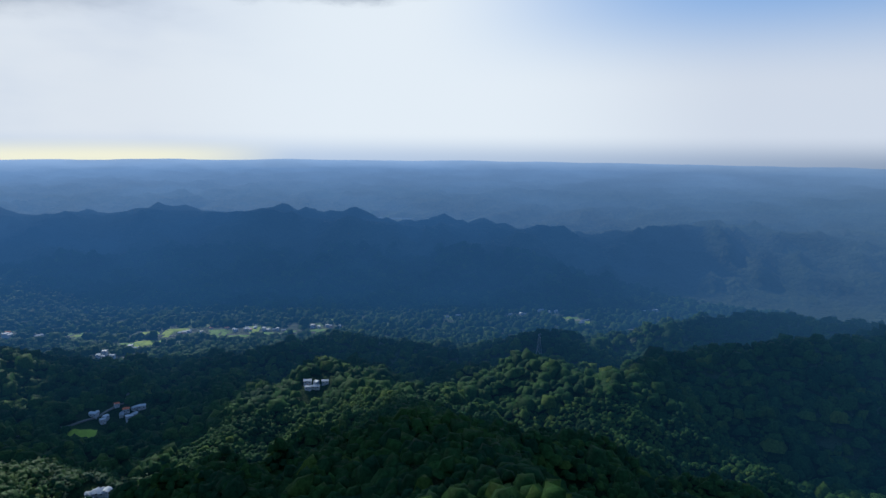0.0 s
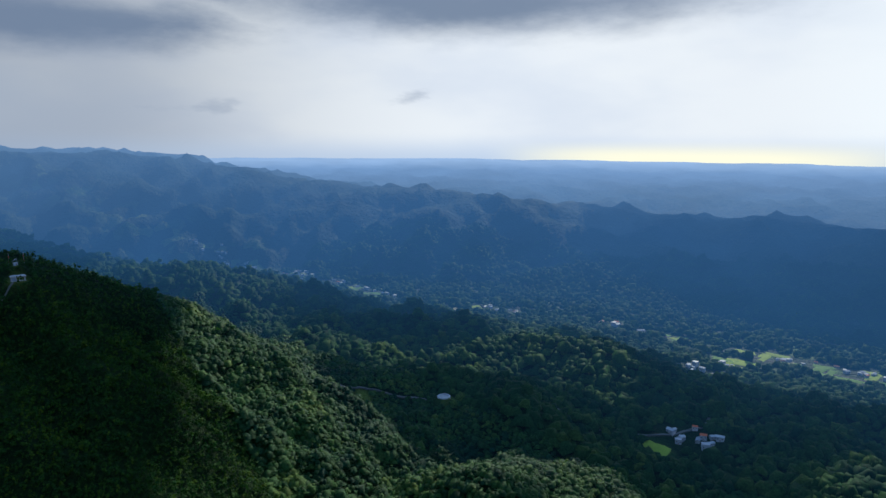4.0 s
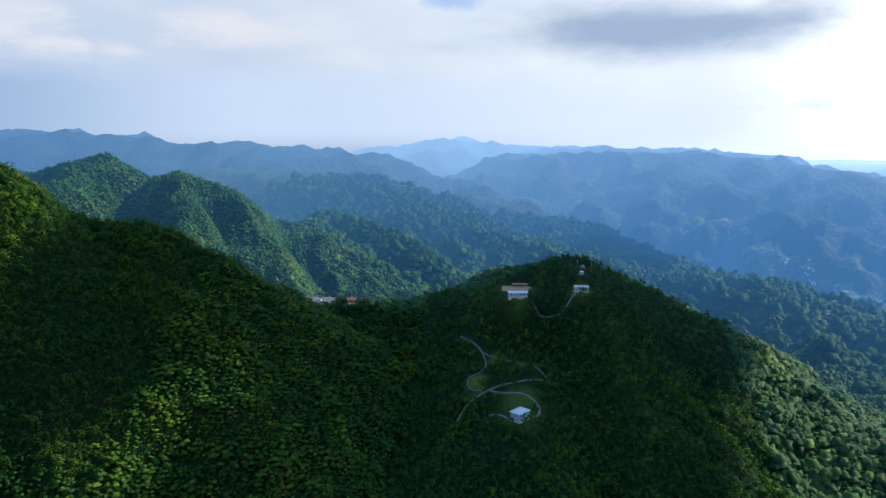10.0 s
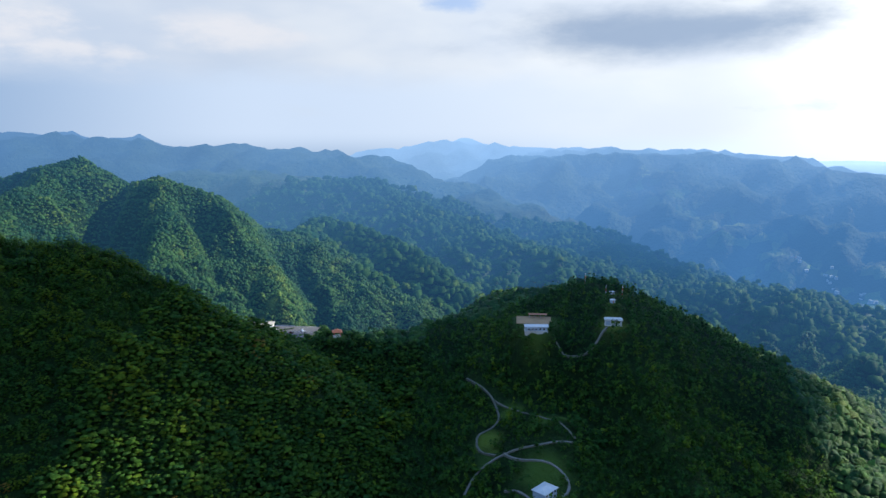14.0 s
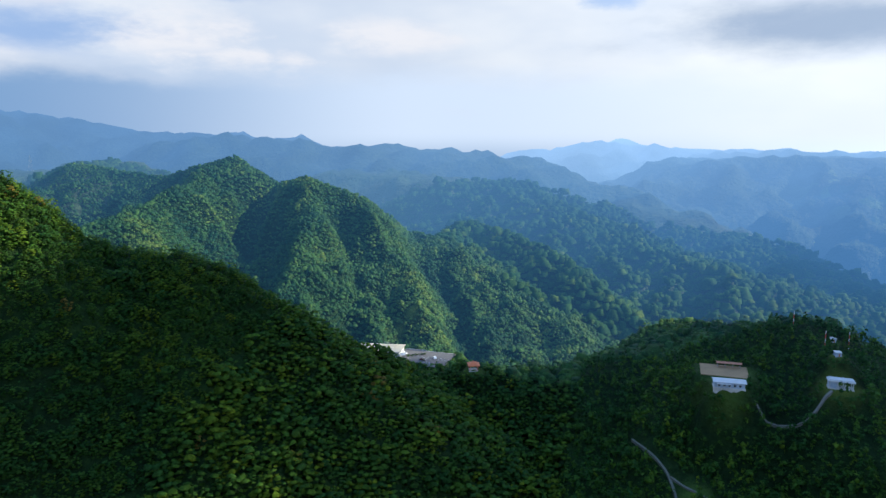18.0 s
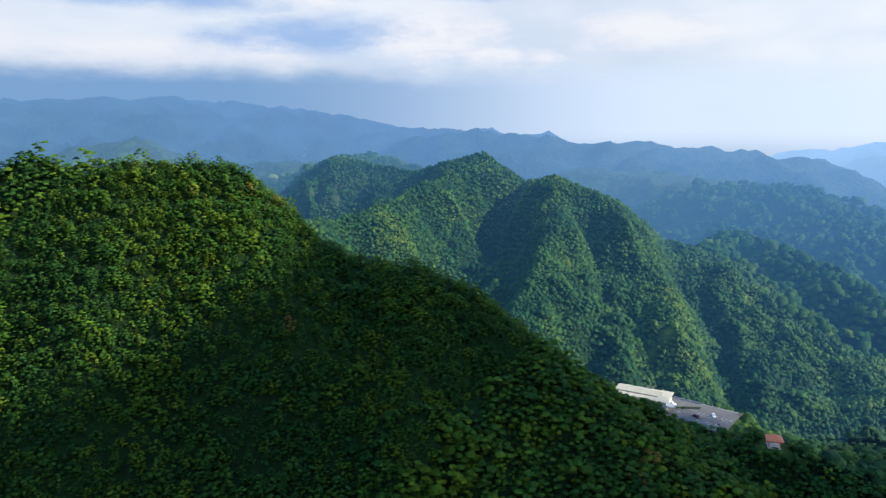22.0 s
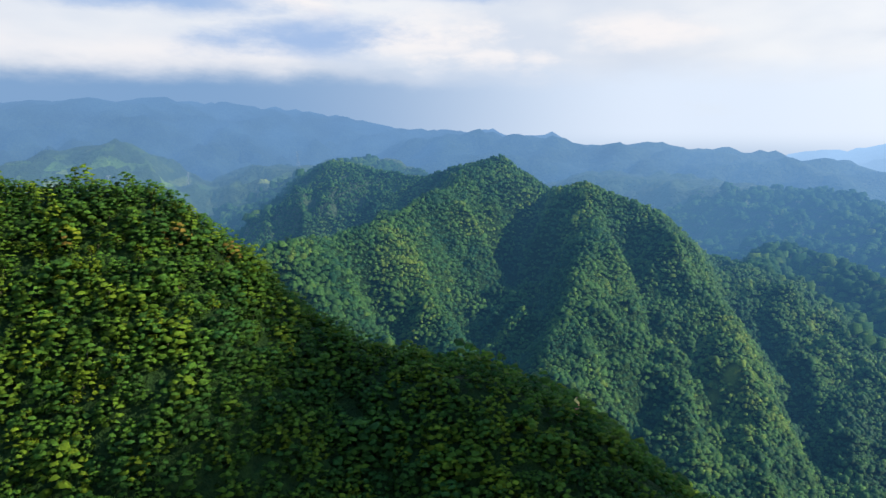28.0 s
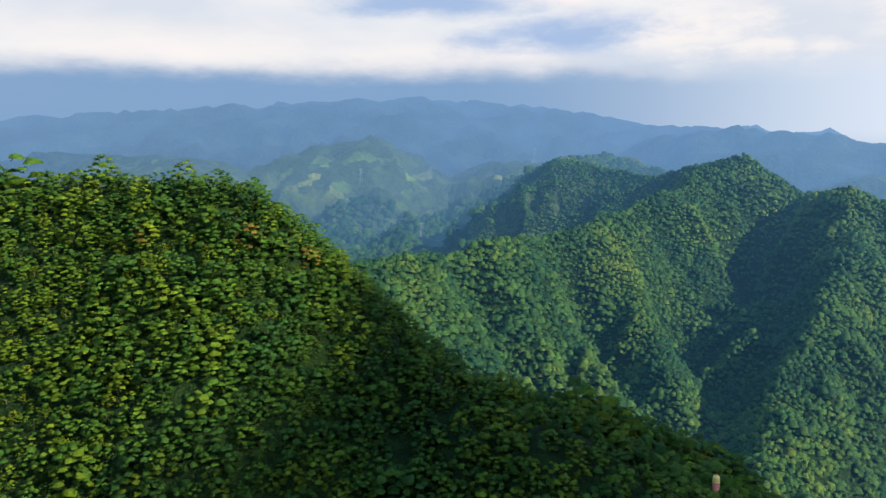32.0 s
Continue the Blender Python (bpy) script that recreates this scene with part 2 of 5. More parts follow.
def painted_haze(k, place):
    """Haze painted on surfaces as emission, from 480 m out: its share, and its shader."""
    ray = k.add("ShaderNodeVectorMath", op="SUBTRACT", i0=place, i1=HAZE_MIDDLE).outputs[0]
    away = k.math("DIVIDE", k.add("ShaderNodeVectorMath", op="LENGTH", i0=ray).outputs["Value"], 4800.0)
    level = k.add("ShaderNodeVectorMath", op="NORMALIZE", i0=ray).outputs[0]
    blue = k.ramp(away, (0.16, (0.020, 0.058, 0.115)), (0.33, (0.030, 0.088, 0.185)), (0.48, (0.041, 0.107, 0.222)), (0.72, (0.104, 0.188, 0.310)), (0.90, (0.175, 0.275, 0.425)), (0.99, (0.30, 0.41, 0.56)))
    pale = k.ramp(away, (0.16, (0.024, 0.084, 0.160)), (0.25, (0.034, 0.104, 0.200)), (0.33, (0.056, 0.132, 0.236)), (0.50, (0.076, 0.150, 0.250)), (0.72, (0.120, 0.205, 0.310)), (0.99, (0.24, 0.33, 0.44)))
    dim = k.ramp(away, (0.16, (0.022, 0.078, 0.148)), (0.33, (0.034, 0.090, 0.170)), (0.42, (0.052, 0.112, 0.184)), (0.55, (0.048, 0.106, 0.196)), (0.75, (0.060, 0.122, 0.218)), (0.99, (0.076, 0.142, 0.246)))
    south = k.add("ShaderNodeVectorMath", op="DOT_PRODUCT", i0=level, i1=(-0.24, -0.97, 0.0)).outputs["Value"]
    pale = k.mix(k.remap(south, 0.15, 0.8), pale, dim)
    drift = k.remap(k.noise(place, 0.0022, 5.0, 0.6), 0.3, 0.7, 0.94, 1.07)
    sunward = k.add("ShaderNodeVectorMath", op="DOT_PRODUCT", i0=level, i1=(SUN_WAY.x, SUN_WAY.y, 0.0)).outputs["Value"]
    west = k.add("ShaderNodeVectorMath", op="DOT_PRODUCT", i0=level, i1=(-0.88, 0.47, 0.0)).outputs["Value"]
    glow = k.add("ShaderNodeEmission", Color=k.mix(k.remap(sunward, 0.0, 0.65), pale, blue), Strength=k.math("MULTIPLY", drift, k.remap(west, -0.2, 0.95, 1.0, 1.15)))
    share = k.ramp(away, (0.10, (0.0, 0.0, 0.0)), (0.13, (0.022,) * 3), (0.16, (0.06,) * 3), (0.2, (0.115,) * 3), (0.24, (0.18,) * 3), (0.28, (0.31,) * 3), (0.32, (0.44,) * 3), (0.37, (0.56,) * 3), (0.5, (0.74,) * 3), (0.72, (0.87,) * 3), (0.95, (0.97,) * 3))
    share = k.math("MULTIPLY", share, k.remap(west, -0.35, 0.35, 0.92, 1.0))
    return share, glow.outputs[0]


def distance_material():
    """Hills and plain in the distance: woods that fade into blue haze painted on as emission."""
    m, k = material("far_distance")
    geo = k.add("ShaderNodeNewGeometry")
    place = geo.outputs["Position"]
    woods = k.math("ADD", k.math("MULTIPLY", k.noise(place, 0.006, 5.0), 0.55), k.math("MULTIPLY", k.noise(place, 0.05, 5.0, 0.65), 0.45))
    col = k.ramp(woods, (0.36, (0.008, 0.022, 0.011)), (0.52, (0.019, 0.043, 0.015)), (0.64, (0.038, 0.066, 0.023)))
    plots = k.add("ShaderNodeTexVoronoi", Vector=place, Scale=0.026)
    crop = k.ramp(k.add("ShaderNodeSeparateColor", i0=plots.outputs["Color"]).outputs[0], (0.62, (0.010, 0.027, 0.012)), (0.66, (0.04, 0.10, 0.016)), (0.82, (0.14, 0.25, 0.022)), (0.93, (0.22, 0.26, 0.05)))
    col = k.mix(k.math("MULTIPLY", k.named("field"), 0.55), col, crop)
    relief = k.add("ShaderNodeBump", Strength=1.0, Distance=16.0, Height=k.noise(place, 0.045, 5.0, 0.6))
    solid = k.add("ShaderNodeBsdfPrincipled", Base_Color=col, Roughness=0.9, Normal=relief.outputs[0])
    share, glow = painted_haze(k, place)
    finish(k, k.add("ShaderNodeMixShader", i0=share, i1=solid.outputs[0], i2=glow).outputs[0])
    return m


REACH, NEAR_REACH = 4740.0, 1150.0
GROUND = ground_material()
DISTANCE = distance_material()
# distant=True paints blue haze into the foliage as emission
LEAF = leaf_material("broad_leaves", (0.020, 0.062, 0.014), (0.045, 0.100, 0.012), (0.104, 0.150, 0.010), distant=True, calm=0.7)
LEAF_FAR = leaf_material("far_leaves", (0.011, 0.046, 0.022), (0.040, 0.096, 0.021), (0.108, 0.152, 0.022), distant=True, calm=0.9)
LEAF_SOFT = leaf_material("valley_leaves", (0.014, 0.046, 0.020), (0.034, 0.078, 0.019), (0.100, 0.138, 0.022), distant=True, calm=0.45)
LEAF_NEAR = leaf_material("hill_leaves", (0.021, 0.060, 0.010), (0.050, 0.100, 0.010), (0.112, 0.154, 0.009), per_object=True, calm=0.7)
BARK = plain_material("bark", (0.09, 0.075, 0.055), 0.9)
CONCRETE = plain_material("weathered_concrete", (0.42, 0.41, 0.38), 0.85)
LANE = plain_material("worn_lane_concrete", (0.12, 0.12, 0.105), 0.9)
# a darker concrete tone for the narrowest tracks
TRACK = plain_material("dark_track_concrete", (0.085, 0.09, 0.07), 0.95)
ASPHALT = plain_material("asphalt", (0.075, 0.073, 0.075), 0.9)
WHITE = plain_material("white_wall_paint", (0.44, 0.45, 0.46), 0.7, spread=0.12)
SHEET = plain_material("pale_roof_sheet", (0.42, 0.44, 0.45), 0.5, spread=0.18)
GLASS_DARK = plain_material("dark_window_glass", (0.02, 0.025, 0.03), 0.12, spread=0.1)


# ---- terrain ----
PERM = np.random.RandomState(7).permutation(256)
PERM = np.concatenate([PERM, PERM])
ANGLES = np.random.RandomState(8).uniform(0, 2 * np.pi, 256)


def perlin(x, y):
    xi, yi = np.floor(x).astype(int), np.floor(y).astype(int)
    xf, yf = x - xi, y - yi
    u, v = xf ** 3 * (xf * (xf * 6 - 15) + 10), yf ** 3 * (yf * (yf * 6 - 15) + 10)

    def corner(i, j):
        a = ANGLES[PERM[PERM[(xi + i) & 255] + ((yi + j) & 255)]]
        return np.cos(a) * (xf - i) + np.sin(a) * (yf - j)
    return (1 - v) * ((1 - u) * corner(0, 0) + u * corner(1, 0)) + v * ((1 - u) * corner(0, 1) + u * corner(1, 1))


def fbm(x, y, octaves=4):
    return sum(perlin(x * 2 ** k + 17 * k, y * 2 ** k + 31 * k) / 2 ** k for k in range(octaves))


def ridged(x, y, octaves=3):
    return sum((1 - 2 * np.abs(perlin(x * 2 ** k + 9 * k, y * 2 ** k + 5 * k))) / 2 ** k for k in range(octaves))


# Crest lines: slope of the flanks, roundness of the crest, then points x, y, z along the crest.
RIDGES = []


def crest(slope, round_, *points):
    RIDGES.append((slope, round_, points))


crest(1.09, 10, (-380, -620, 330), (-470, -430, 395), (-526, -326, 400), (-542, -279, 420), (-554, -260, 414), (-567, -250, 419), (-591, -233, 418), (-600, -220, 418), (-613, -209, 401), (-630, -204, 384), (-635, -180, 376), (-649, -169, 369), (-712, -161, 343), (-699, -119, 322), (-746, -94, 292), (-776, -70, 277))
crest(0.86, 10, (-627, -164, 365), (-645, -140, 373), (-661, -98, 348), (-684, -82, 326), (-710, -53, 305), (-735, -45, 276))
crest(0.69, 10, (-658, -118, 356), (-673, -60, 302), (-662, -5, 268), (-600, 40, 225))
crest(0.62, 20, (-778, -70, 277), (-770, -10, 277), (-785, 50, 280), (-825, 105, 287), (-868, 142, 296), (-840, 156, 302), (-814, 168, 310), (-811, 191, 317), (-798, 222, 308), (-788, 254, 294), (-805, 315, 212), (-820, 395, 160), (-780, 480, 142), (-700, 600, 110))
crest(0.60, 16, (-800, 196, 314), (-745, 205, 306), (-700, 220, 290), (-640, 245, 258), (-540, 285, 195), (-420, 340, 130))
crest(0.55, 14, (-640, 150, 262), (-595, 146, 248), (-500, 150, 190))
crest(0.95, 12, (-1713, -1233, 380), (-1413, -1058, 372), (-1320, -930, 393), (-1345, -850, 380), (-1360, -753, 372), (-1336, -596, 407), (-1365, -526, 362), (-1334, -457, 373), (-1364, -375, 341), (-1416, -307, 301), (-1500, -285, 258), (-1600, -290, 250), (-1689, -291, 266), (-1665, -247, 261), (-1620, -164, 245), (-1594, -115, 234), (-1560, -52, 209), (-1523, 15, 167), (-1477, 101, 124), (-1440, 170, 88))
crest(0.9, 8, (-1324, -599, 382), (-1191, -606, 357), (-1099, -601, 335), (-1008, -603, 324), (-936, -588, 326), (-799, -593, 316), (-640, -640, 300))
crest(0.80, 8, (-1355, -460, 358), (-1277, -408, 333), (-1184, -391, 285), (-1074, -362, 237), (-1000, -331, 212))
crest(0.80, 8, (-1191, -600, 358), (-1150, -578, 338), (-1105, -552, 304), (-1065, -470, 262), (-1018, -400, 234))
crest(0.70, 8, (-1360, -450, 358), (-1357, -353, 314), (-1303, -257, 251), (-1232, -206, 213), (-1152, -133, 172))
crest(0.70, 8, (-1399, -369, 328), (-1430, -263, 266), (-1376, -205, 220), (-1289, -141, 176))
crest(0.65, 10, (-1500, -285, 250), (-1440, -160, 205), (-1380, -40, 160))
crest(0.55, 16, (60, 60, 355), (0, 285, 304), (23, 420, 220), (7, 537, 193), (-49, 704, 154), (-152, 881, 121))
crest(0.55, 14, (-300, 470, 120), (-260, 558, 116), (-224, 714, 116), (-152, 881, 121), (-140, 960, 100))
crest(0.55, 14, (-398, 467, 168), (-395, 557, 140), (-331, 590, 118))
crest(0.55, 14, (-826, 957, 84), (-706, 1022, 96), (-650, 990, 98), (-533, 1000, 65), (-426, 903, 56))
crest(0.55, 14, (-780, 480, 146), (-690, 685, 121), (-640, 740, 110), (-559, 669, 128))
crest(0.50, 18, (-418, 1061, 54), (-300, 1135, 66), (-194, 1227, 66), (-38, 1164, 66))
crest(0.50, 18, (38, 1232, 42), (174, 1150, 96), (291, 1094, 66))
crest(0.55, 14, (28, 823, 115), (123, 853, 142), (190, 760, 142), (309, 890, 138), (479, 880, 165), (760, 900, 170))
crest(0.50, 18, (420, 1180, 100), (592, 1215, 112), (760, 1080, 116), (1000, 1000, 130))
# ranges beyond the valley
crest(0.42, 40, (-3391, 191, 350), (-3320, 475, 358), (-3250, 760, 370), (-3059, 1090, 355), (-2800, 1261, 312), (-2526, 1486, 264), (-2268, 1667, 245), (-2029, 1800, 240), (-1760, 2000, 205), (-1500, 2250, 176), (-1200, 2300, 172), (-945, 2341, 192), (-760, 2310, 180), (-580, 2291, 194), (-420, 2260, 172), (-305, 2240, 172), (-180, 2235, 158), (20, 2230, 158), (270, 2183, 150), (340, 2100, 120))
crest(0.42, 40, (480, 2150, 110), (560, 2282, 138), (876, 2234, 160), (1440, 2176, 120), (2200, 2100, 120))
crest(0.36, 60, (-4419, -724, 358), (-4477, -237, 418), (-4315, 245, 368), (-3900, 700, 372), (-3705, 1293, 352), (-3408, 1462, 297), (-3219, 1671, 260), (-3000, 2000, 200))
crest(0.40, 50, (-3795, -2400, 470), (-3065, -2120, 415), (-3093, -1897, 449), (-3150, -1770, 420), (-3116, -1648, 440), (-3161, -1400, 405), (-3161, -1138, 398), (-3120, -1000, 380), (-3084, -891, 395), (-2913, -507, 358), (-2700, -200, 290))
crest(0.42, 30, (-2400, -900, 330), (-2115, -285, 315), (-1920, -84, 247), (-1735, 191, 190), (-1700, 420, 140))
crest(0.42, 30, (-2500, 0, 250), (-1952, 353, 172), (-1757, 503, 130), (-1571, 648, 145), (-1400, 800, 100))
crest(0.38, 70, (400, -4700, 480), (-393, -4600, 485), (-1257, -4250, 545), (-2409, -3701, 632), (-2900, -3400, 600), (-3262, -3178, 556), (-3469, -2600, 470), (-3795, -2000, 440))
crest(0.55, 40, (-1500, -2300, 300), (-1361, -1921, 414), (-1260, -1850, 360), (-1180, -1800, 300))
crest(0.5, 40, (-600, -2800, 340), (-703, -2657, 360), (-949, -2038, 350), (-1080, -1960, 300))
crest(0.45, 30, (-1713, -1233, 375), (-1790, -1590, 352), (-1900, -1900, 330))
# Gullies: depth, half width, then points along the bed.
GULLIES = [
    (44, 36, (-1285, -530), (-1225, -505), (-1150, -502), (-1100, -470), (-1059, -408), (-1000, -370), (-930, -330)),
    (34, 26, (-1165, -555), (-1125, -530), (-1105, -500)),
    (32, 24, (-1310, -385), (-1252, -335), (-1215, -285), (-1170, -230)),
    (46, 42, (-1420, -300), (-1372, -255), (-1293, -185), (-1216, -145), (-1118, -110), (-1000, -60)),
    (34, 26, (-1030, -565), (-1020, -520), (-1010, -450), (-985, -390)),
    (32, 24, (-900, -570), (-900, -500), (-890, -430)),
    (30, 22, (-1240, -470), (-1180, -430), (-1120, -395)),
    (16, 16, (-690, 240), (-650, 285), (-600, 330), (-540, 380)),
    (14, 14, (-700, 268), (-665, 310), (-625, 360)),
    (12, 14, (-660, 232), (-615, 262), (-560, 300)),
    (16, 18, (-690, 170), (-660, 190), (-620, 195), (-560, 200)),
]
VALLEY = [(2500, 1650), (600, 1540), (-300, 1520), (-1000, 1470), (-1700, 1180), (-2300, 900), (-3000, 620)]


def along(x, y, points):
    """Distance from a broken line, and the height of its nearest point."""
    best, level = np.full(x.shape, 1e9), np.zeros(x.shape)
    for a, b in zip(points, points[1:]):
        dx, dy = b[0] - a[0], b[1] - a[1]
        f = np.clip(((x - a[0]) * dx + (y - a[1]) * dy) / (dx * dx + dy * dy), 0, 1)
        d = np.hypot(x - a[0] - f * dx, y - a[1] - f * dy)
        if len(a) > 2:
            level = np.where(d < best, a[2] + f * (b[2] - a[2]), level)
        best = np.minimum(best, d)
    return best, level


# pads begin
# levelled places: x, y, z, half length, half width, turn
PADS = [
    (-790, -84, 276.5, 15, 11, 100), (-793, -52.5, 276, 20, 16, 90), (-761, -5, 283, 5, 5, 0),
    (-598, 148, 247.5, 7, 6, -38), (-727, 146, 302, 8, 4, 90), (-750, 145, 303, 11, 13, 0),
    (-731, 199, 306, 5, 7, 0), (-752, 201, 317, 3, 3, 0), (-786, 205, 315.5, 3, 3, 0), (-643, 629, 115, 9, 9, 0),
    (-231, 2850, 108, 108, 32, 0),
]
# clearings: x, y, radius
CLEARINGS = [(-773, -86, 8), (-774, -72, 7), (-771, -60, 6), (-1205, -222, 8), (-1188, -236, 6), (-1222, -204, 6), (-1176, -205, 5), (-456, 813, 16), (-770, 434, 12), (-700, 545, 12), (-618, 148, 12), (-640, 116, 6), (-666, 150, 7), (-656, 116, 7), (-684, 130, 7), (-672, 162, 6), (-687, -131, 4), (-682, -127, 4)]
# far slopes with terraced fields, coloured bright as if sunlit: x, y, radius
FAR_SLOPES = [(-1385, -1671, 170), (-1220, -1750, 150), (-1620, -1420, 150), (-863, -2166, 160), (-700, -2230, 160)]
# tracks: half width, then points
LANES = [
    (0.7, (-623, 104), (-631, 108), (-634, 110), (-637, 117), (-638, 126), (-637, 136), (-637, 147), (-639, 157), (-645, 166)),
    (0.75, (-638, 126), (-634, 128), (-630, 133), (-625, 142), (-624, 153), (-615, 163), (-604, 162), (-598, 153)),
    (0.75, (-611, 127), (-607, 135), (-598, 140)),
    (0.65, (-725, 98), (-712, 107), (-703, 114), (-695, 119), (-687, 121), (-676, 124), (-668, 118), (-660, 106), (-654, 108), (-645, 114), (-639, 121)),
    (0.65, (-695, 119), (-687, 129), (-677, 136), (-673, 147), (-663, 157), (-650, 168)),
    (0.7, (-724, 160), (-720, 170), (-716, 178), (-718, 188), (-725, 194)),
    (2.0, (-760, 470), (-720, 530), (-690, 590), (-640, 660), (-580, 740), (-470, 830), (-440, 890), (-470, 1000), (-560, 1130), (-600, 1230), (-560, 1400)),
    (2.5, (700, 1500), (300, 1490), (-100, 1470), (-420, 1430), (-700, 1400), (-1000, 1420), (-1300, 1310), (-1700, 1130)),
]
# pads end


def terrain(x, y):
    x, y = np.asarray(x, float), np.asarray(y, float)
    out = np.hypot(x - CENTRE[0], y - CENTRE[1])
    river, _ = along(x, y, VALLEY)
    axis_y = np.interp(x, [p[0] for p in reversed(VALLEY)], [p[1] for p in reversed(VALLEY)])
    south = np.clip((axis_y - y) / 60, 0, 1)
    lift = np.clip(river - 170, 0, None)
    gain = np.interp(x, [-1000, -520], [0.075, 0.052])
    base = 14 + south * np.minimum(gain * lift, 185) + (1 - south) * np.minimum(0.06 * lift, 60)
    swell = np.clip(lift / 220, 0, 1)
    west = np.clip((-x - 850) / 300, 0, 1)
    base = base + swell * ((34 + 20 * west) * ridged(x / 330, y / 330) + (16 + 8 * west) * fbm(x / 120, y / 120, 3) + 11 * ridged(x / 78, y / 78, 2) - 31 - 18 * west)
    rise = np.clip((out - 2700) / (REACH - 2700), 0, 1)
    base = base * (1 - rise) + rise * 302
    base = base + 8 * rise * fbm(x / 500, y / 300, 3)
    wob = fbm(x / 130 + 3.1, y / 130 - 1.7, 3)
    far = np.clip((out - 1300) / 900, 0, 1)
    close = np.clip(1.6 - np.hypot(x + 600, y + 150) / 250, 0, 1)
    spur = (18 + 20 * np.clip((-x - 850) / 200, 0, 1) - 11 * close) * (ridged(x / 110 + 5, y / 110, 3) - 1.0) * (1 - 0.6 * far) + (22 * (ridged(x / 62 + 3, y / 62 + 1, 2) - 1.1) + 8 * perlin(x / 27, y / 27)) * np.clip((-x - 850) / 200, 0, 1) * (1 - far) + 26 * np.clip((x + 620) / 150, 0, 1) * np.clip((y - 150) / 150, 0, 1) * (ridged(x / 95 + 1, y / 95 + 7, 3) - 1.2) + far * 42 * (ridged(x / 310 + 2, y / 310, 4) - 0.6)
    knobs = far * 13 * fbm(x / 170, y / 170, 3)
    parts, soft = [base], 9.0
    for slope, r, points in RIDGES:
        best, crest_top = np.full(x.shape, 1e9), np.full(x.shape, -1e4)
        for a, b in zip(points, points[1:]):
            dx, dy = b[0] - a[0], b[1] - a[1]
            f = np.clip(((x - a[0]) * dx + (y - a[1]) * dy) / (dx * dx + dy * dy), 0, 1)
            d = np.hypot(x - a[0] - f * dx, y - a[1] - f * dy)
            d2 = d * (1 + 0.28 * wob)
            crest_top = np.maximum(crest_top, a[2] + f * (b[2] - a[2]) - slope * (np.sqrt(d2 * d2 + r * r) - r))
            best = np.minimum(best, d)
        parts.append(crest_top + np.clip(best / 90, 0, 1) * spur + knobs)
    top = np.maximum.reduce(parts)
    z = top + soft * np.log(sum(np.exp((p - top) / soft) for p in parts)) - 0.25 * soft
    z = z + 1.6 * fbm(x / 26, y / 26, 2)
    for depth, wide, *points in GULLIES:
        d, _ = along(x, y, points)
        z = z - depth * np.exp(-(d * (1 + 0.3 * wob) / wide) ** 2)
    for px, py, pz, hl, hw, turn in PADS:
        c, s = math.cos(radians(turn)), math.sin(radians(turn))
        u, v = np.abs((x - px) * c + (y - py) * s) - hl, np.abs(-(x - px) * s + (y - py) * c) - hw
        gap = np.hypot(np.clip(u, 0, None), np.clip(v, 0, None))
        w = np.clip(1 - gap / 14, 0, 1)
        w = w * w * (3 - 2 * w)
        z = z * (1 - w) + pz * w
    return z


def mesh_of(name, verts, faces, mats, face_mats=None, smooth=False, attributes=(), normals=None):
    """A mesh from numpy arrays; all faces have the same number of corners."""
    me = bpy.data.meshes.new(name)
    n, c = faces.shape
    me.vertices.add(len(verts))
    me.vertices.foreach_set("co", np.ascontiguousarray(verts, np.float32).ravel())
    me.loops.add(n * c)
    me.loops.foreach_set("vertex_index", np.ascontiguousarray(faces, np.int32).ravel())
    me.polygons.add(n)
    me.polygons.foreach_set("loop_start", np.arange(n, dtype=np.int32) * c)
    me.polygons.foreach_set("use_smooth", np.full(n, smooth))
    for m in mats:
        me.materials.append(m)
    if face_mats is not None:
        me.polygons.foreach_set("material_index", face_mats.astype(np.int32))
    for key, values in attributes:
        me.attributes.new(key, "FLOAT", "POINT").data.foreach_set("value", np.ascontiguousarray(values, np.float32))
    me.update(calc_edges=True)
    if normals is not None:
        me.normals_split_custom_set_from_vertices(normals.reshape(-1, 3).tolist())
    return me


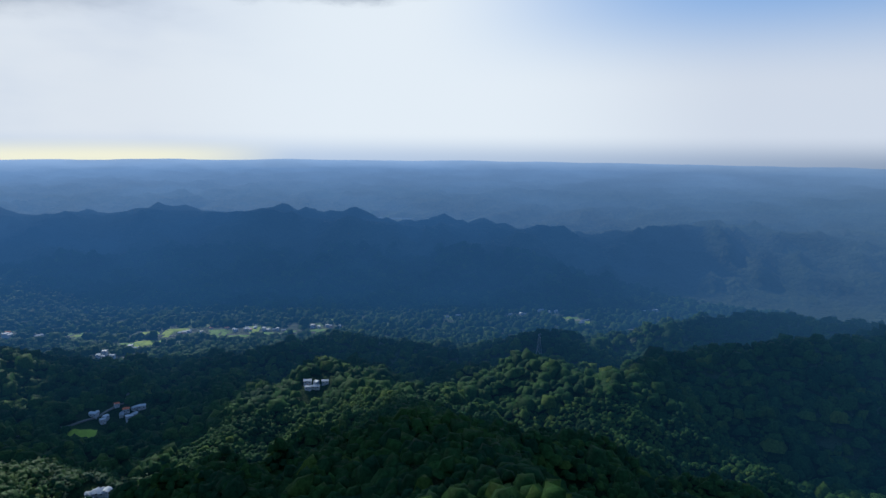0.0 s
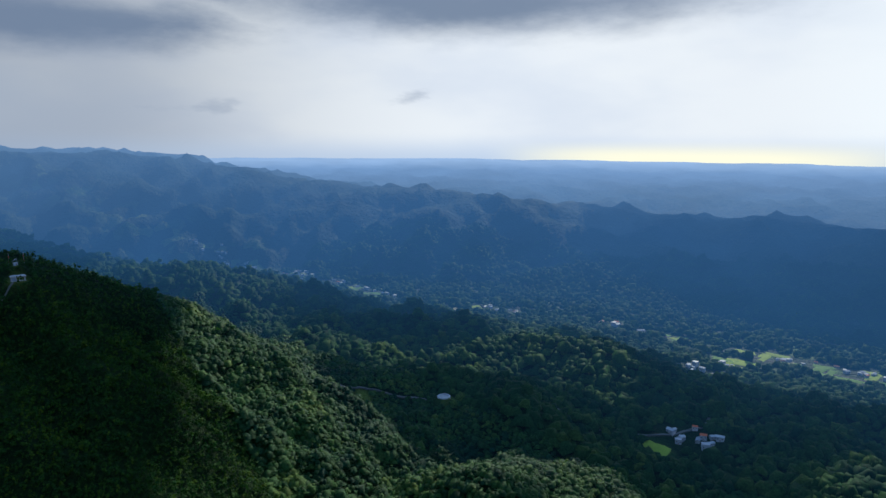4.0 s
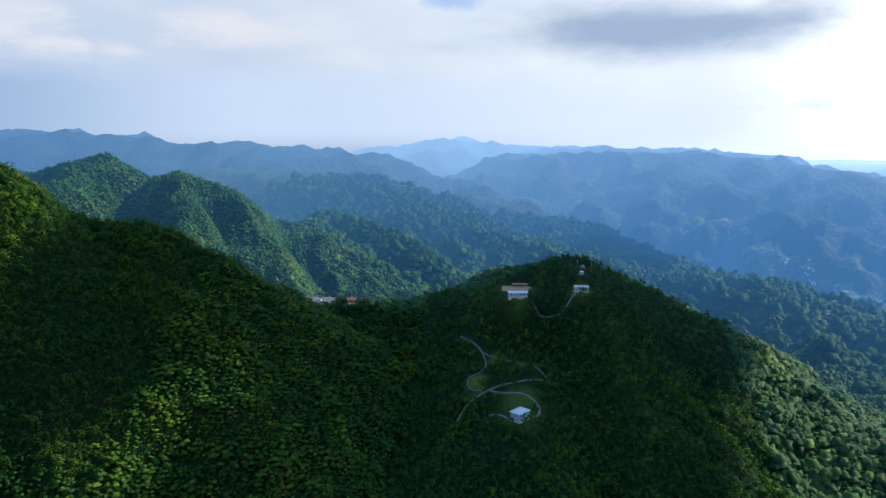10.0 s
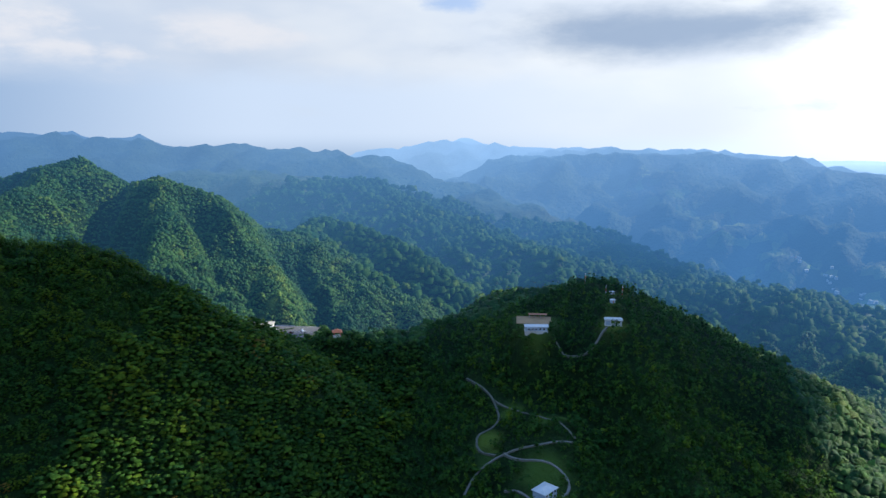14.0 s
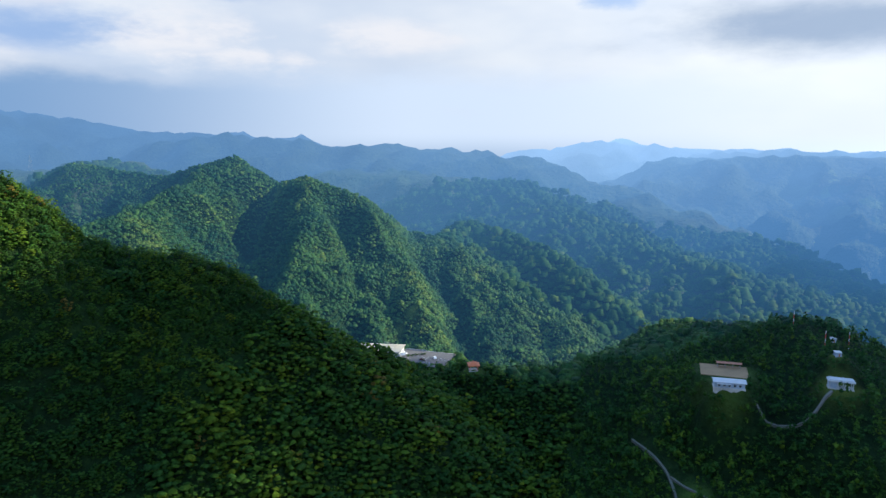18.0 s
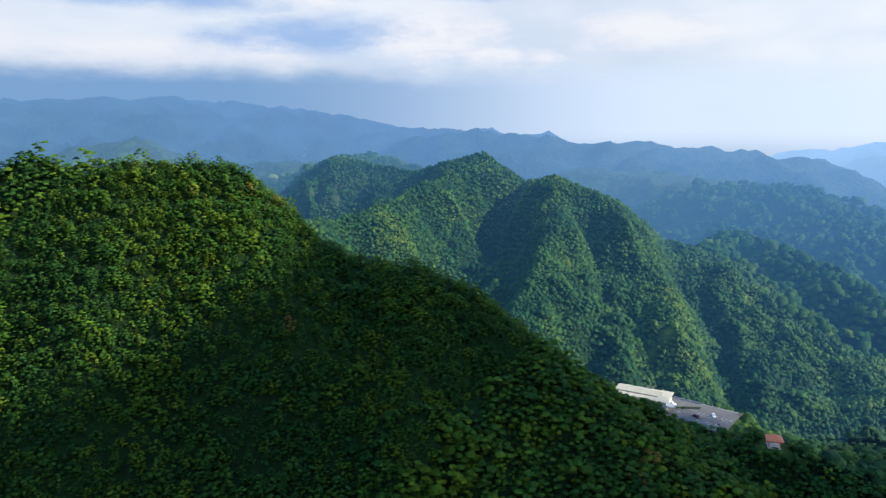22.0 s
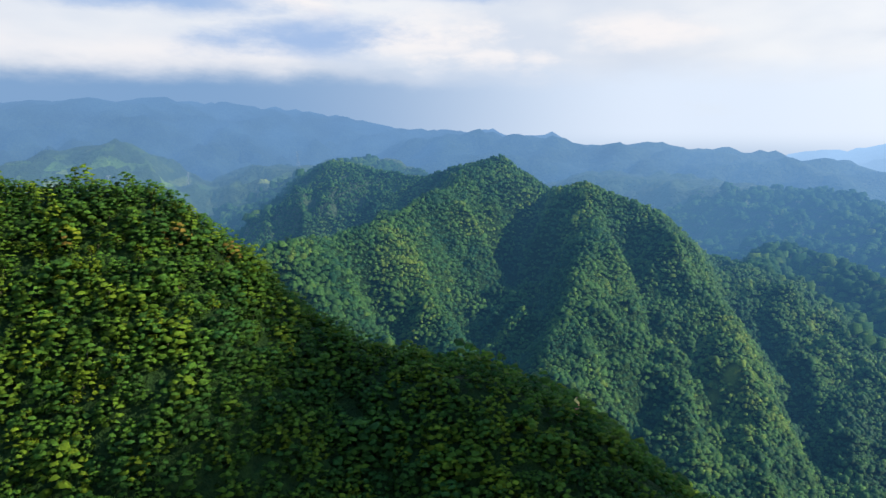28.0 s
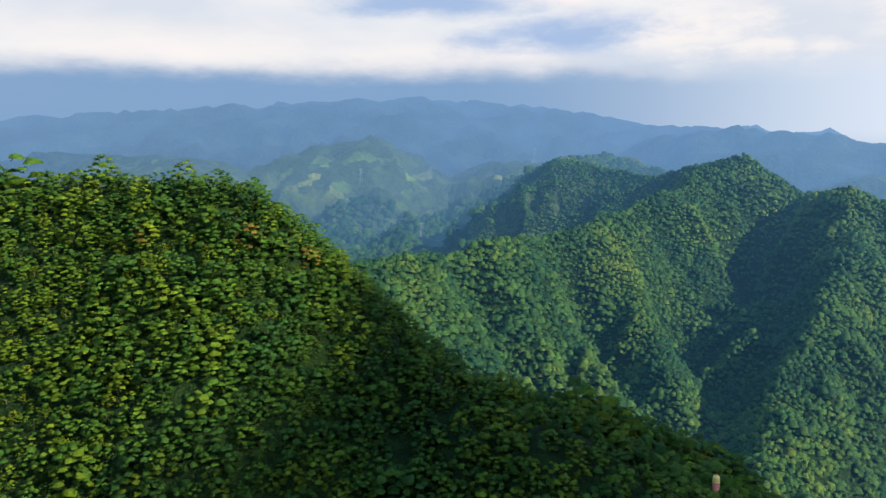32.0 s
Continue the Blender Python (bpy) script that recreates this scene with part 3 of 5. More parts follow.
def make_ground():
    turns, rings = 680, [0.5]
    while rings[-1] < REACH:
        rings.append(rings[-1] + max(5.0, rings[-1] * 0.014))
    rings = np.array(rings) * REACH / rings[-1]
    split = int(np.searchsorted(rings, NEAR_REACH))
    a = np.arange(turns) * 2 * np.pi / turns
    rr, aa = np.meshgrid(rings, a, indexing="ij")
    x, y = CENTRE[0] + rr * np.cos(aa), CENTRE[1] + rr * np.sin(aa)
    z = terrain(x, y)
    verts = np.stack([x, y, z], -1).reshape(-1, 3)
    river, _ = along(x, y, VALLEY)
    field = np.clip(1.15 - river / 120 + 0.7 * fbm(x / 200, y / 200, 2), 0, 1) * np.clip((520 - x) / 200, 0, 1)
    for cx, cy, radius in CLEARINGS:
        field = np.maximum(field, np.clip(1.6 - np.hypot(x - cx, y - cy) / radius, 0, 1))
    for px, py, pz, hl, hw, turn in PADS:
        field = np.maximum(field, 0.8 * np.clip(1.5 - np.hypot(x - px, y - py) / (0.8 * (hl + hw)), 0, 1))
    # sunlight on far slopes put into patchy field colour
    for cx, cy, radius in FAR_SLOPES:
        patchy = np.clip(0.7 + 1.6 * fbm(x / 90 + 3, y / 90, 3), 0, 1.6)
        field = np.maximum(field, patchy * np.exp(-((x - cx) ** 2 + (y - cy) ** 2) / radius ** 2))
    field = field.ravel()
    i, j = np.meshgrid(np.arange(len(rings) - 1), np.arange(turns), indexing="ij")
    k = (j + 1) % turns
    quads = np.stack([i * turns + j, (i + 1) * turns + j, (i + 1) * turns + k, i * turns + k], -1)
    near, far = quads[:split].reshape(-1, 4), quads[split:].reshape(-1, 4)
    me = mesh_of("ground", verts[:(split + 1) * turns], near, [GROUND], smooth=True, attributes=[("field", field[:(split + 1) * turns])])
    tagged(new("ground", me), "wooded mountain ground, undergrowth darkened for shade under trees", "ground", kind="structure")
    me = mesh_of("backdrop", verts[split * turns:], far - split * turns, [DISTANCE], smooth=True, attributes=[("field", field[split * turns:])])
    tagged(new("backdrop", me), "wooded ranges and coastal plain on the horizon, blue haze painted on", "distant hills", kind="structure")


make_ground()


# ---- woods ----
def ico():
    p = (1 + 5 ** 0.5) / 2
    v = [(-1, p, 0), (1, p, 0), (-1, -p, 0), (1, -p, 0), (0, -1, p), (0, 1, p), (0, -1, -p), (0, 1, -p), (p, 0, -1), (p, 0, 1), (-p, 0, -1), (-p, 0, 1)]
    f = "0 11 5 0 5 1 0 1 7 0 7 10 0 10 11 1 5 9 5 11 4 11 10 2 10 7 6 7 1 8 3 9 4 3 4 2 3 2 6 3 6 8 3 8 9 4 9 5 2 4 11 6 2 10 8 6 7 9 8 1"
    v = np.array(v, float)
    return v / np.linalg.norm(v[0]), np.array([int(c) for c in f.split()]).reshape(-1, 3)


ICO_V, ICO_F = ico()


def unit(v):
    return v / (np.linalg.norm(v, axis=-1, keepdims=True) + 1e-9)


OCTA_V = np.array([(1, 0, 0), (0, 1, 0), (-1, 0, 0), (0, -1, 0), (0, 0, 0.9), (0, 0, -0.6)], float)
OCTA_F = np.array([(0, 1, 4), (1, 2, 4), (2, 3, 4), (3, 0, 4), (1, 0, 5), (2, 1, 5), (3, 2, 5), (0, 3, 5)])
DOME_V = np.array([(math.cos(k * 1.2566), math.sin(k * 1.2566), -0.55) for k in range(5)] + [(0.62 * math.cos(k * 2.0944 + 0.3), 0.62 * math.sin(k * 2.0944 + 0.3), 0.62) for k in range(3)])
DOME_F = np.array([(0, 1, 5), (1, 6, 5), (1, 2, 6), (2, 3, 6), (3, 7, 6), (3, 4, 7), (4, 5, 7), (4, 0, 5), (5, 6, 7)])


def crowns(rng, n, lumps, tufts, size, fine=True):
    """n crowns of radius about 1: lumps of shaded foliage inside, and leafy tufts on them that break the outline. Returns vertices n, v, 3 and triangles."""
    core_v, core_f = (ICO_V, ICO_F) if fine else (OCTA_V, OCTA_F) if lumps > 1 else (DOME_V, DOME_F)
    c = len(core_v)
    way = unit(rng.normal(size=(n, lumps, 3)) * np.array([1, 1, 0.7]) + np.array([0, 0, 0.25]))
    mid = way * ((0.0 if lumps == 1 else 0.58) * rng.uniform(0.75, 1.15, (n, lumps, 1)))
    rad = rng.uniform(0.30, 0.54, (n, lumps, 1, 1)) if lumps > 1 else rng.uniform(0.7, 0.95, (n, 1, 1, 1))
    turn = rng.uniform(0, 2 * np.pi, (n, lumps, 1))
    bx, by = core_v[:, 0], core_v[:, 1]
    ball = np.stack([bx * np.cos(turn) - by * np.sin(turn), bx * np.sin(turn) + by * np.cos(turn), np.broadcast_to(core_v[:, 2] * 0.85, (n, lumps, c))], -1)
    ball = ball * rng.uniform(*((0.66, 1.2) if lumps > 1 else (0.52, 1.3)), (n, lumps, c, 1)) * rad + mid[:, :, None, :]
    tris = (np.arange(lumps)[:, None, None] * c + core_f[None]).reshape(-1, 3)
    verts = (mid[:, :, None, :] + (ball - mid[:, :, None, :]) * (1.0 if lumps == 1 else 0.55 if tufts > 100 else 0.74)).reshape(n, -1, 3)
    if tufts:
        pick = rng.randint(0, lumps, (n, tufts))
        core = np.take_along_axis(mid, pick[..., None], 1)
        w = unit(rng.normal(size=(n, tufts, 3)) + np.array([0, 0, 0.55]))
        r = np.take_along_axis(rad[:, :, 0], pick[..., None], 1)
        p = core + w * r * rng.uniform(0.86, 1.28, (n, tufts, 1))
        nrm = unit(0.6 * w + rng.normal(scale=0.3, size=w.shape) + np.array([0, 0, 0.75]))
        side = unit(np.cross(nrm, rng.normal(size=w.shape)))
        fore = np.cross(nrm, side)
        q = size * rng.uniform(0.5, 1.4, (n, tufts, 1))
        corner = np.stack([p + side * q, p - side * q * 0.7 + fore * q * 0.8, p - side * q * 0.4 - fore * q], 2)
        verts = np.concatenate([verts, corner.reshape(n, -1, 3)], 1)
        tris = np.concatenate([tris, lumps * c + np.arange(tufts * 3).reshape(-1, 3)], 0)
    return verts, tris


def tiered_crowns(rng, n, pads, tufts, size, fine=False):
    """n crowns of radius about 1 made of flat pads of foliage in tiers, with small tufts on them. Returns vertices n, v, 3, normals and triangles."""
    core_v, core_f = (ICO_V, ICO_F) if fine else (DOME_V, DOME_F)
    c = len(core_v)
    up = (np.arange(pads)[None] + rng.uniform(0.1, 0.9, (n, pads))) / pads
    az = np.arange(pads)[None] * 2.4 + rng.uniform(-0.6, 0.6, (n, pads)) + rng.uniform(0, 6.3, (n, 1))
    out = np.sqrt(np.clip(1 - (1.75 * up - 0.75) ** 2, 0.0, 1.0)) * rng.uniform(0.5, 0.95, (n, pads))
    mid = np.stack([out * np.cos(az), out * np.sin(az), 1.45 * up - 0.8], -1)
    rad = rng.uniform(0.7, 1.25, (n, pads, 1, 1)) * (1.1 - 0.25 * up[..., None, None]) * (1.2 / math.sqrt(pads))
    flat = np.array([1.0, 1.0, 0.42])
    turn = rng.uniform(0, 2 * np.pi, (n, pads, 1))
    bx, by = core_v[:, 0], core_v[:, 1]
    ball = np.stack([bx * np.cos(turn) - by * np.sin(turn), bx * np.sin(turn) + by * np.cos(turn), np.broadcast_to(core_v[:, 2], (n, pads, c))], -1)
    ball = ball * flat * rng.uniform(0.5, 1.3, (n, pads, c, 1)) * rad
    verts = (mid[:, :, None, :] + ball).reshape(n, -1, 3)
    away = ball.reshape(n, -1, 3)
    tris = (np.arange(pads)[:, None, None] * c + core_f[None]).reshape(-1, 3)
    pick = rng.randint(0, pads, (n, tufts))
    core = np.take_along_axis(mid, pick[..., None], 1)
    r = np.take_along_axis(rad[:, :, 0], pick[..., None], 1)
    w = unit(rng.normal(size=(n, tufts, 3)) + np.array([0, 0, 0.3]))
    p = core + w * flat * r * rng.uniform(0.85, 1.3, (n, tufts, 1))
    nrm = unit(0.7 * w + rng.normal(scale=0.2, size=w.shape) + np.array([0, 0, 0.8]))
    side = unit(np.cross(nrm, rng.normal(size=w.shape)))
    fore = np.cross(nrm, side)
    q = size * rng.uniform(0.6, 1.4, (n, tufts, 1))
    corner = np.stack([p + side * q, p - side * q * 0.7 + fore * q * 0.8, p - side * q * 0.4 - fore * q], 2)
    verts = np.concatenate([verts, corner.reshape(n, -1, 3)], 1)
    away = np.concatenate([away, np.repeat(w * 0.4, 3, axis=1)], 1)
    tris = np.concatenate([tris, pads * c + np.arange(tufts * 3).reshape(-1, 3)], 0)
    normals = unit(0.75 * unit(verts) + 0.45 * unit(away) + rng.normal(scale=0.12, size=verts.shape) + np.array([0, 0, 0.25]))
    return verts, normals, tris


def scatter(rng, box, step, keep):
    """Jittered places, closer together in plan where the ground is steep."""
    x0, y0, x1, y1 = box
    step = step * 0.8
    gx, gy = np.meshgrid(np.arange(x0, x1, step), np.arange(y0, y1, step))
    x = gx.ravel() + rng.uniform(-0.5, 0.5, gx.size) * step
    y = gy.ravel() + rng.uniform(-0.5, 0.5, gx.size) * step
    ok = keep(x, y)
    x, y = x[ok], y[ok]
    z = terrain(x, y)
    steep = np.hypot(terrain(x + 4, y) - z, terrain(x, y + 4) - z) / 4
    ok = rng.uniform(size=len(x)) < 0.64 * np.sqrt(1 + steep ** 2) * (0.94 + 0.25 * steep)
    return x[ok], y[ok]


def village_spots():
    """Where the valley houses stand: round x, y, spread in x and y, how many."""
    rng = np.random.RandomState(5)
    spots = []
    for cx, cy, sx, sy, n in (
            (-931, 1395, 45, 10, 5), (-606, 1204, 18, 22, 6), (-625, 1318, 20, 14, 5), (-560, 1430, 45, 10, 8), (-414, 1462, 50, 10, 16), (-275, 1489, 30, 8, 8),
            (181, 1618, 40, 8, 5), (268, 1647, 30, 8, 4), (342, 1550, 10, 10, 3), (20, 1596, 20, 6, 2), (-441, 860, 16, 8, 7), (-427, 877, 14, 8, 5),
            (-305, 570, 12, 9, 8), (-166, 836, 16, 12, 6), (510, 1676, 40, 12, 3), (-755, 460, 8, 6, 2), (-1180, -1380, 30, 20, 4),
            (-2250, 930, 60, 10, 5), (-2159, 983, 40, 8, 8), (-2033, 1029, 50, 9, 15), (-1900, 1095, 60, 9, 15), (-1841, 1122, 40, 8, 9),
            (-1733, 1150, 40, 8, 6), (-1621, 1167, 40, 8, 5), (-1509, 1173, 40, 8, 5), (-1219, 1285, 30, 6, 6), (-1153, 1305, 20, 5, 4)):
        for _ in range(n):
            spots.append((cx + rng.normal() * sx * 0.7, cy + rng.normal() * sy * 0.7))
    return spots


def field_plots():
    """Valley fields: x, y, length, width, turn, crop."""
    rng = np.random.RandomState(21)
    plots = []
    for cx, cy, sx, sy, count in ((-540, 1432, 75, 26, 9), (-600, 1330, 40, 40, 6), (-400, 1440, 60, 20, 6), (-275, 1470, 20, 8, 2), (300, 1570, 50, 20, 4), (-760, 1405, 70, 18, 4), (-1640, 1140, 120, 15, 7), (-1900, 1060, 110, 40, 6), (-1250, 1240, 80, 40, 4)):
        for _ in range(count):
            plots.append((cx + rng.normal() * sx * 0.7, cy + rng.normal() * sy * 0.7, rng.uniform(28, 62), rng.uniform(14, 26), rng.choice([0, 8, 95]) + rng.uniform(-6, 6), rng.randint(6)))
    steep = [np.ptp(terrain(x + np.array([-28.0, 28, 0, 0]), y + np.array([0, 0, -20.0, 20]))) for x, y, *_ in plots]
    return [p for p, rise in zip(plots, steep) if rise < 9]


SPOTS, PLOTS = village_spots(), field_plots()


def open_ground(x, y):
    """True where no trees stand: yards, roads and fields."""
    bare = np.zeros(x.shape, bool)
    for px, py, pz, hl, hw, turn in PADS:
        c, s = math.cos(radians(turn)), math.sin(radians(turn))
        u, v = np.abs((x - px) * c + (y - py) * s) - hl, np.abs(-(x - px) * s + (y - py) * c) - hw
        bare |= (u < 4) & (v < 4)
    for half, *points in LANES:
        d, _ = along(x, y, points)
        bare |= d < (half + 0.9 if half > 1 else 2.6)
    for cx, cy, radius in CLEARINGS:
        bare |= np.hypot(x - cx, y - cy) < radius * (1 + 0.5 * perlin(x / 9, y / 9))
    low = y > 380
    for hx, hy in SPOTS:
        bare |= low & (np.abs(x - hx) < 15) & (np.abs(y + 5 - hy) < 21)
    for hx, hy, length, width, turn, _ in PLOTS:
        c, t = math.cos(radians(turn)), math.sin(radians(turn))
        bare |= low & (np.abs((x - hx) * c + (y - hy) * t) < length / 2 + 5) & (np.abs((hx - x) * t + (y - hy) * c) < width / 2 + 8)
    river, _ = along(x, y, VALLEY)
    bare |= (river < 75 + 70 * fbm(x / 200, y / 200, 2)) & (perlin(x / 40, y / 30) < -0.22)
    return bare


# trees tinted lighter: young growth, and slopes painted as sunlit: x, y, radius
YOUNG_AND_SUNLIT = [(-1205, -215, 45), (-1225, -260, 30), (-1170, -180, 30), (-1090, -560, 35), (-1270, -420, 30), (-650, 265, 40), (-600, 300, 40), (-575, -195, 22), (-545, -175, 18)]


def wood(name, label, box, step, lumps, clumps, size, seed, keep, width=(0.55, 0.8), leaf=None, fine=True, shade=0.45):
    rng = np.random.RandomState(seed)
    x, y = scatter(rng, box, step, lambda x, y: keep(x, y) & ~open_ground(x, y))
    n = len(x)
    z = terrain(x, y)
    r = step * rng.uniform(*width, n) * np.where(rng.uniform(size=n) < 0.15, 1.3, np.where(rng.uniform(size=n) < 0.2, 0.7, 1.0))
    if lumps > 3:
        verts, normals, tris = tiered_crowns(rng, n, lumps, clumps, size, fine)
    else:
        (verts, tris), normals = crowns(rng, n, lumps, clumps, size, fine), None
    r = r * (1.0 + 0.4 * perlin(x / 17, y / 17))
    grow = rng.uniform(0.8, 1.25, n) if lumps > 3 else rng.uniform(0.85, 1.7, n) if lumps > 1 else rng.uniform(0.55, 1.1, n)
    lift = r * grow * (rng.uniform(0.55, 1.0, n) if lumps > 1 else rng.uniform(-0.1, 0.6, n)) + (0.0 if lumps > 1 else 0.2 * step)
    verts = verts * np.stack([r, r, r * grow], -1)[:, None, :] + np.stack([x, y, z + lift], -1)[:, None, :]
    per = verts.shape[1]
    tris = (np.arange(n)[:, None, None] * per + tris[None]).reshape(-1, 3)
    stand = fbm(x / 48, y / 48, 3)
    tint = np.clip(shade - 0.04 + 0.42 * stand + rng.normal(scale=0.25 if lumps > 1 else 0.15, size=n), 0, 0.93)
    for gx, gy, gr in YOUNG_AND_SUNLIT:
        tint = np.clip(tint + 0.16 * np.exp(-((x - gx) ** 2 + (y - gy) ** 2) / gr ** 2), 0, 0.93)
    if lumps > 3:
        tint[rng.uniform(size=n) < 0.012] = 1.25
    me = mesh_of(name, verts.reshape(-1, 3), tris, [leaf or LEAF], smooth=True, attributes=[("tint", np.repeat(tint, per))], normals=normals)
    return tagged(new(name, me), label, "forest", kind="stuff")


def in_near(x, y):
    return (x > -770) & (x < -380) & (y > -330) & (y < 62) & ((y > -262 + 0.85 * np.clip(-600 - x, 0, None)) | (x > -600))


def in_hill_top(x, y):
    return (x > -612) & (x < -548) & (y > -243) & (y < -178)


def in_mid(x, y):
    west = (x > -1500) & (x < -280) & (y > np.where(x < -1150, -1010, -820)) & (y < 640) & ~((x > -770) & (x < -380) & (y > -330) & (y < 62)) & ~((x > -700) & (y < -330)) & ~((x < -1420) & (y > -150))
    return west | ((x >= -280) & (x < 380) & (y > 60) & (y < 760) & (x < 0.8 * y + 120))


def in_seen(x, y):
    out = np.hypot(x - CENTRE[0], y - CENTRE[1])
    return ((out < 1740) | ((out < 2080) & (y > 700) & (x > -2000))) & ~in_mid(x, y) & ~((x > -770) & (x < -280) & (y < 62)) & ~((x > 0.8 * y + 150) & (x > -350)) & ~((y < -700) & (x > -650))


def in_core(x, y):
    return (x > -672) & (x < -488) & (y > -255) & (y < -85)


def in_knoll(x, y):
    return (x > -810) & (x < -420) & (y >= 62) & (y < 320)


wood("hill_forest", "dense broadleaf forest in many greens on the near hill", (-672, -265, -488, -85), 4.5, 22, 66, 0.068, 11, lambda x, y: in_near(x, y) & in_core(x, y), width=(0.52, 0.8), fine=False)
wood("slope_forest", "dense dark broadleaf forest on the lower slopes of the near hill", (-770, -330, -380, 62), 4.5, 8, 8, 0.11, 16, lambda x, y: in_near(x, y) & ~in_core(x, y), width=(0.65, 1.0), fine=False)
wood("knoll_forest", "dense broadleaf forest on the knoll round the lanes", (-810, 60, -420, 320), 4.0, 2, 12, 0.22, 17, in_knoll, width=(0.65, 1.0), fine=False, shade=0.3)
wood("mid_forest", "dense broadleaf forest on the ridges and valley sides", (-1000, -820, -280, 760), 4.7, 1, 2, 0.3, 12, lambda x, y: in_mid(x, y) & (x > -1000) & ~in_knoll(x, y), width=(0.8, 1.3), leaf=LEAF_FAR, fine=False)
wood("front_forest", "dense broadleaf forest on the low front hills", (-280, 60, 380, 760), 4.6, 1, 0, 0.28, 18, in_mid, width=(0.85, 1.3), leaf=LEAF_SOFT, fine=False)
wood("mountain_forest", "dense broadleaf forest on the twin peaks, blue haze painted on", (-1500, -1010, -1000, 640), 3.9, 1, 0, 0.28, 14, lambda x, y: in_mid(x, y) & (x <= -1000) & ((x > -1420) | (y > -420)) & ~((x < -1350) & (y < -640) & (y > -880)), width=(0.72, 1.18), leaf=LEAF_FAR, fine=False)
# lowest tint: shade in the gaps between crowns put into leaf colour
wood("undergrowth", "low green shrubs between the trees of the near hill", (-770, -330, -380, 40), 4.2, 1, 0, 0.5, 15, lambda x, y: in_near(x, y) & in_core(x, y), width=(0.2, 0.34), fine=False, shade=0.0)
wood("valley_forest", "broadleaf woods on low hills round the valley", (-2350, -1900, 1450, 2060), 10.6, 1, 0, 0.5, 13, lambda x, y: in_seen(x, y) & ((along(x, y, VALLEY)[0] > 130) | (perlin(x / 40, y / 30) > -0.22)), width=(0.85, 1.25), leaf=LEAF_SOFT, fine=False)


def trunk_mesh(rng):
    """A tapered, leaning trunk with three limbs."""
    rings, faces = [], []

    def limb(start, end, r0, r1, steps=3):
        base = sum(len(r) for r in rings)
        start, end = np.array(start), np.array(end)
        for k in range(steps + 1):
            f = k / steps
            c = start + (end - start) * f + np.array([math.sin(f * 3) * 0.12, math.cos(f * 4) * 0.1 - 0.1, 0])
            r = r0 + (r1 - r0) * f
            rings.append([c + r * np.array([math.cos(a), math.sin(a), 0]) for a in np.arange(6) * math.pi / 3])
            if k:
                for j in range(6):
                    p, q = base + (k - 1) * 6 + j, base + (k - 1) * 6 + (j + 1) % 6
                    faces.append((p, q, q + 6, p + 6))
    limb((0, 0, -1.2), (0.2, 0.1, 3.2), 0.28, 0.17)
    for k in range(3):
        a = k * 2.1 + rng.uniform(0, 1)
        limb((0.15, 0.08, 2.4), (1.5 * math.cos(a), 1.5 * math.sin(a), 4.6), 0.13, 0.05)
    return np.array([p for r in rings for p in r]), np.array(faces)


def make_tree(seed):
    """One broadleaf tree: a trunk with limbs and a crown of lumps and leaf clumps."""
    rng = np.random.RandomState(seed)
    tree = tagged(new("tree"), "broadleaf tree with a dense rounded green crown", "tree", "trees on the hilltop")
    v, f = trunk_mesh(rng)
    trunk = new("trunk", mesh_of("trunk", v, f, [BARK], smooth=True))
    v, normals, f = tiered_crowns(rng, 1, 44, 480, 0.052)
    grow = rng.uniform(0.7, 1.2)
    v, normals = v[0], normals[0]
    v = v * np.array([4.4, 4.4, 3.6 * grow]) + np.array([0, 0, 4.2])
    crown = new("crown", mesh_of("crown", v, f, [LEAF_NEAR], smooth=True, normals=normals))
    trunk.parent = crown.parent = tree
    return tree


def hill_top_trees():
    rng = np.random.RandomState(31)
    kinds = [make_tree(40 + k) for k in range(7)]
    x, y = scatter(rng, (-612, -243, -548, -178), 4.5, lambda x, y: in_hill_top(x, y))
    z = terrain(x, y)
    for i in range(len(x)):
        size = rng.uniform(0.48, 0.74)
        m = pose(x[i], y[i], z[i] - 0.3, rng.uniform(-5, 5), rng.uniform(-5, 5), rng.uniform(0, 360)) @ Matrix.Diagonal((size, size, size * rng.uniform(0.85, 1.15), 1))
        if i < len(kinds):
            kinds[i].matrix_world = m
        else:
            copy_thing(kinds[i % len(kinds)], m)


hill_top_trees()


# ---- clouds out of view, added for their shade ----
SHADE_CLOUD = plain_material("shade_cloud", (0.8, 0.81, 0.83), 1.0, spread=0.08, scale=0.02, bump=0.0, distant=False)


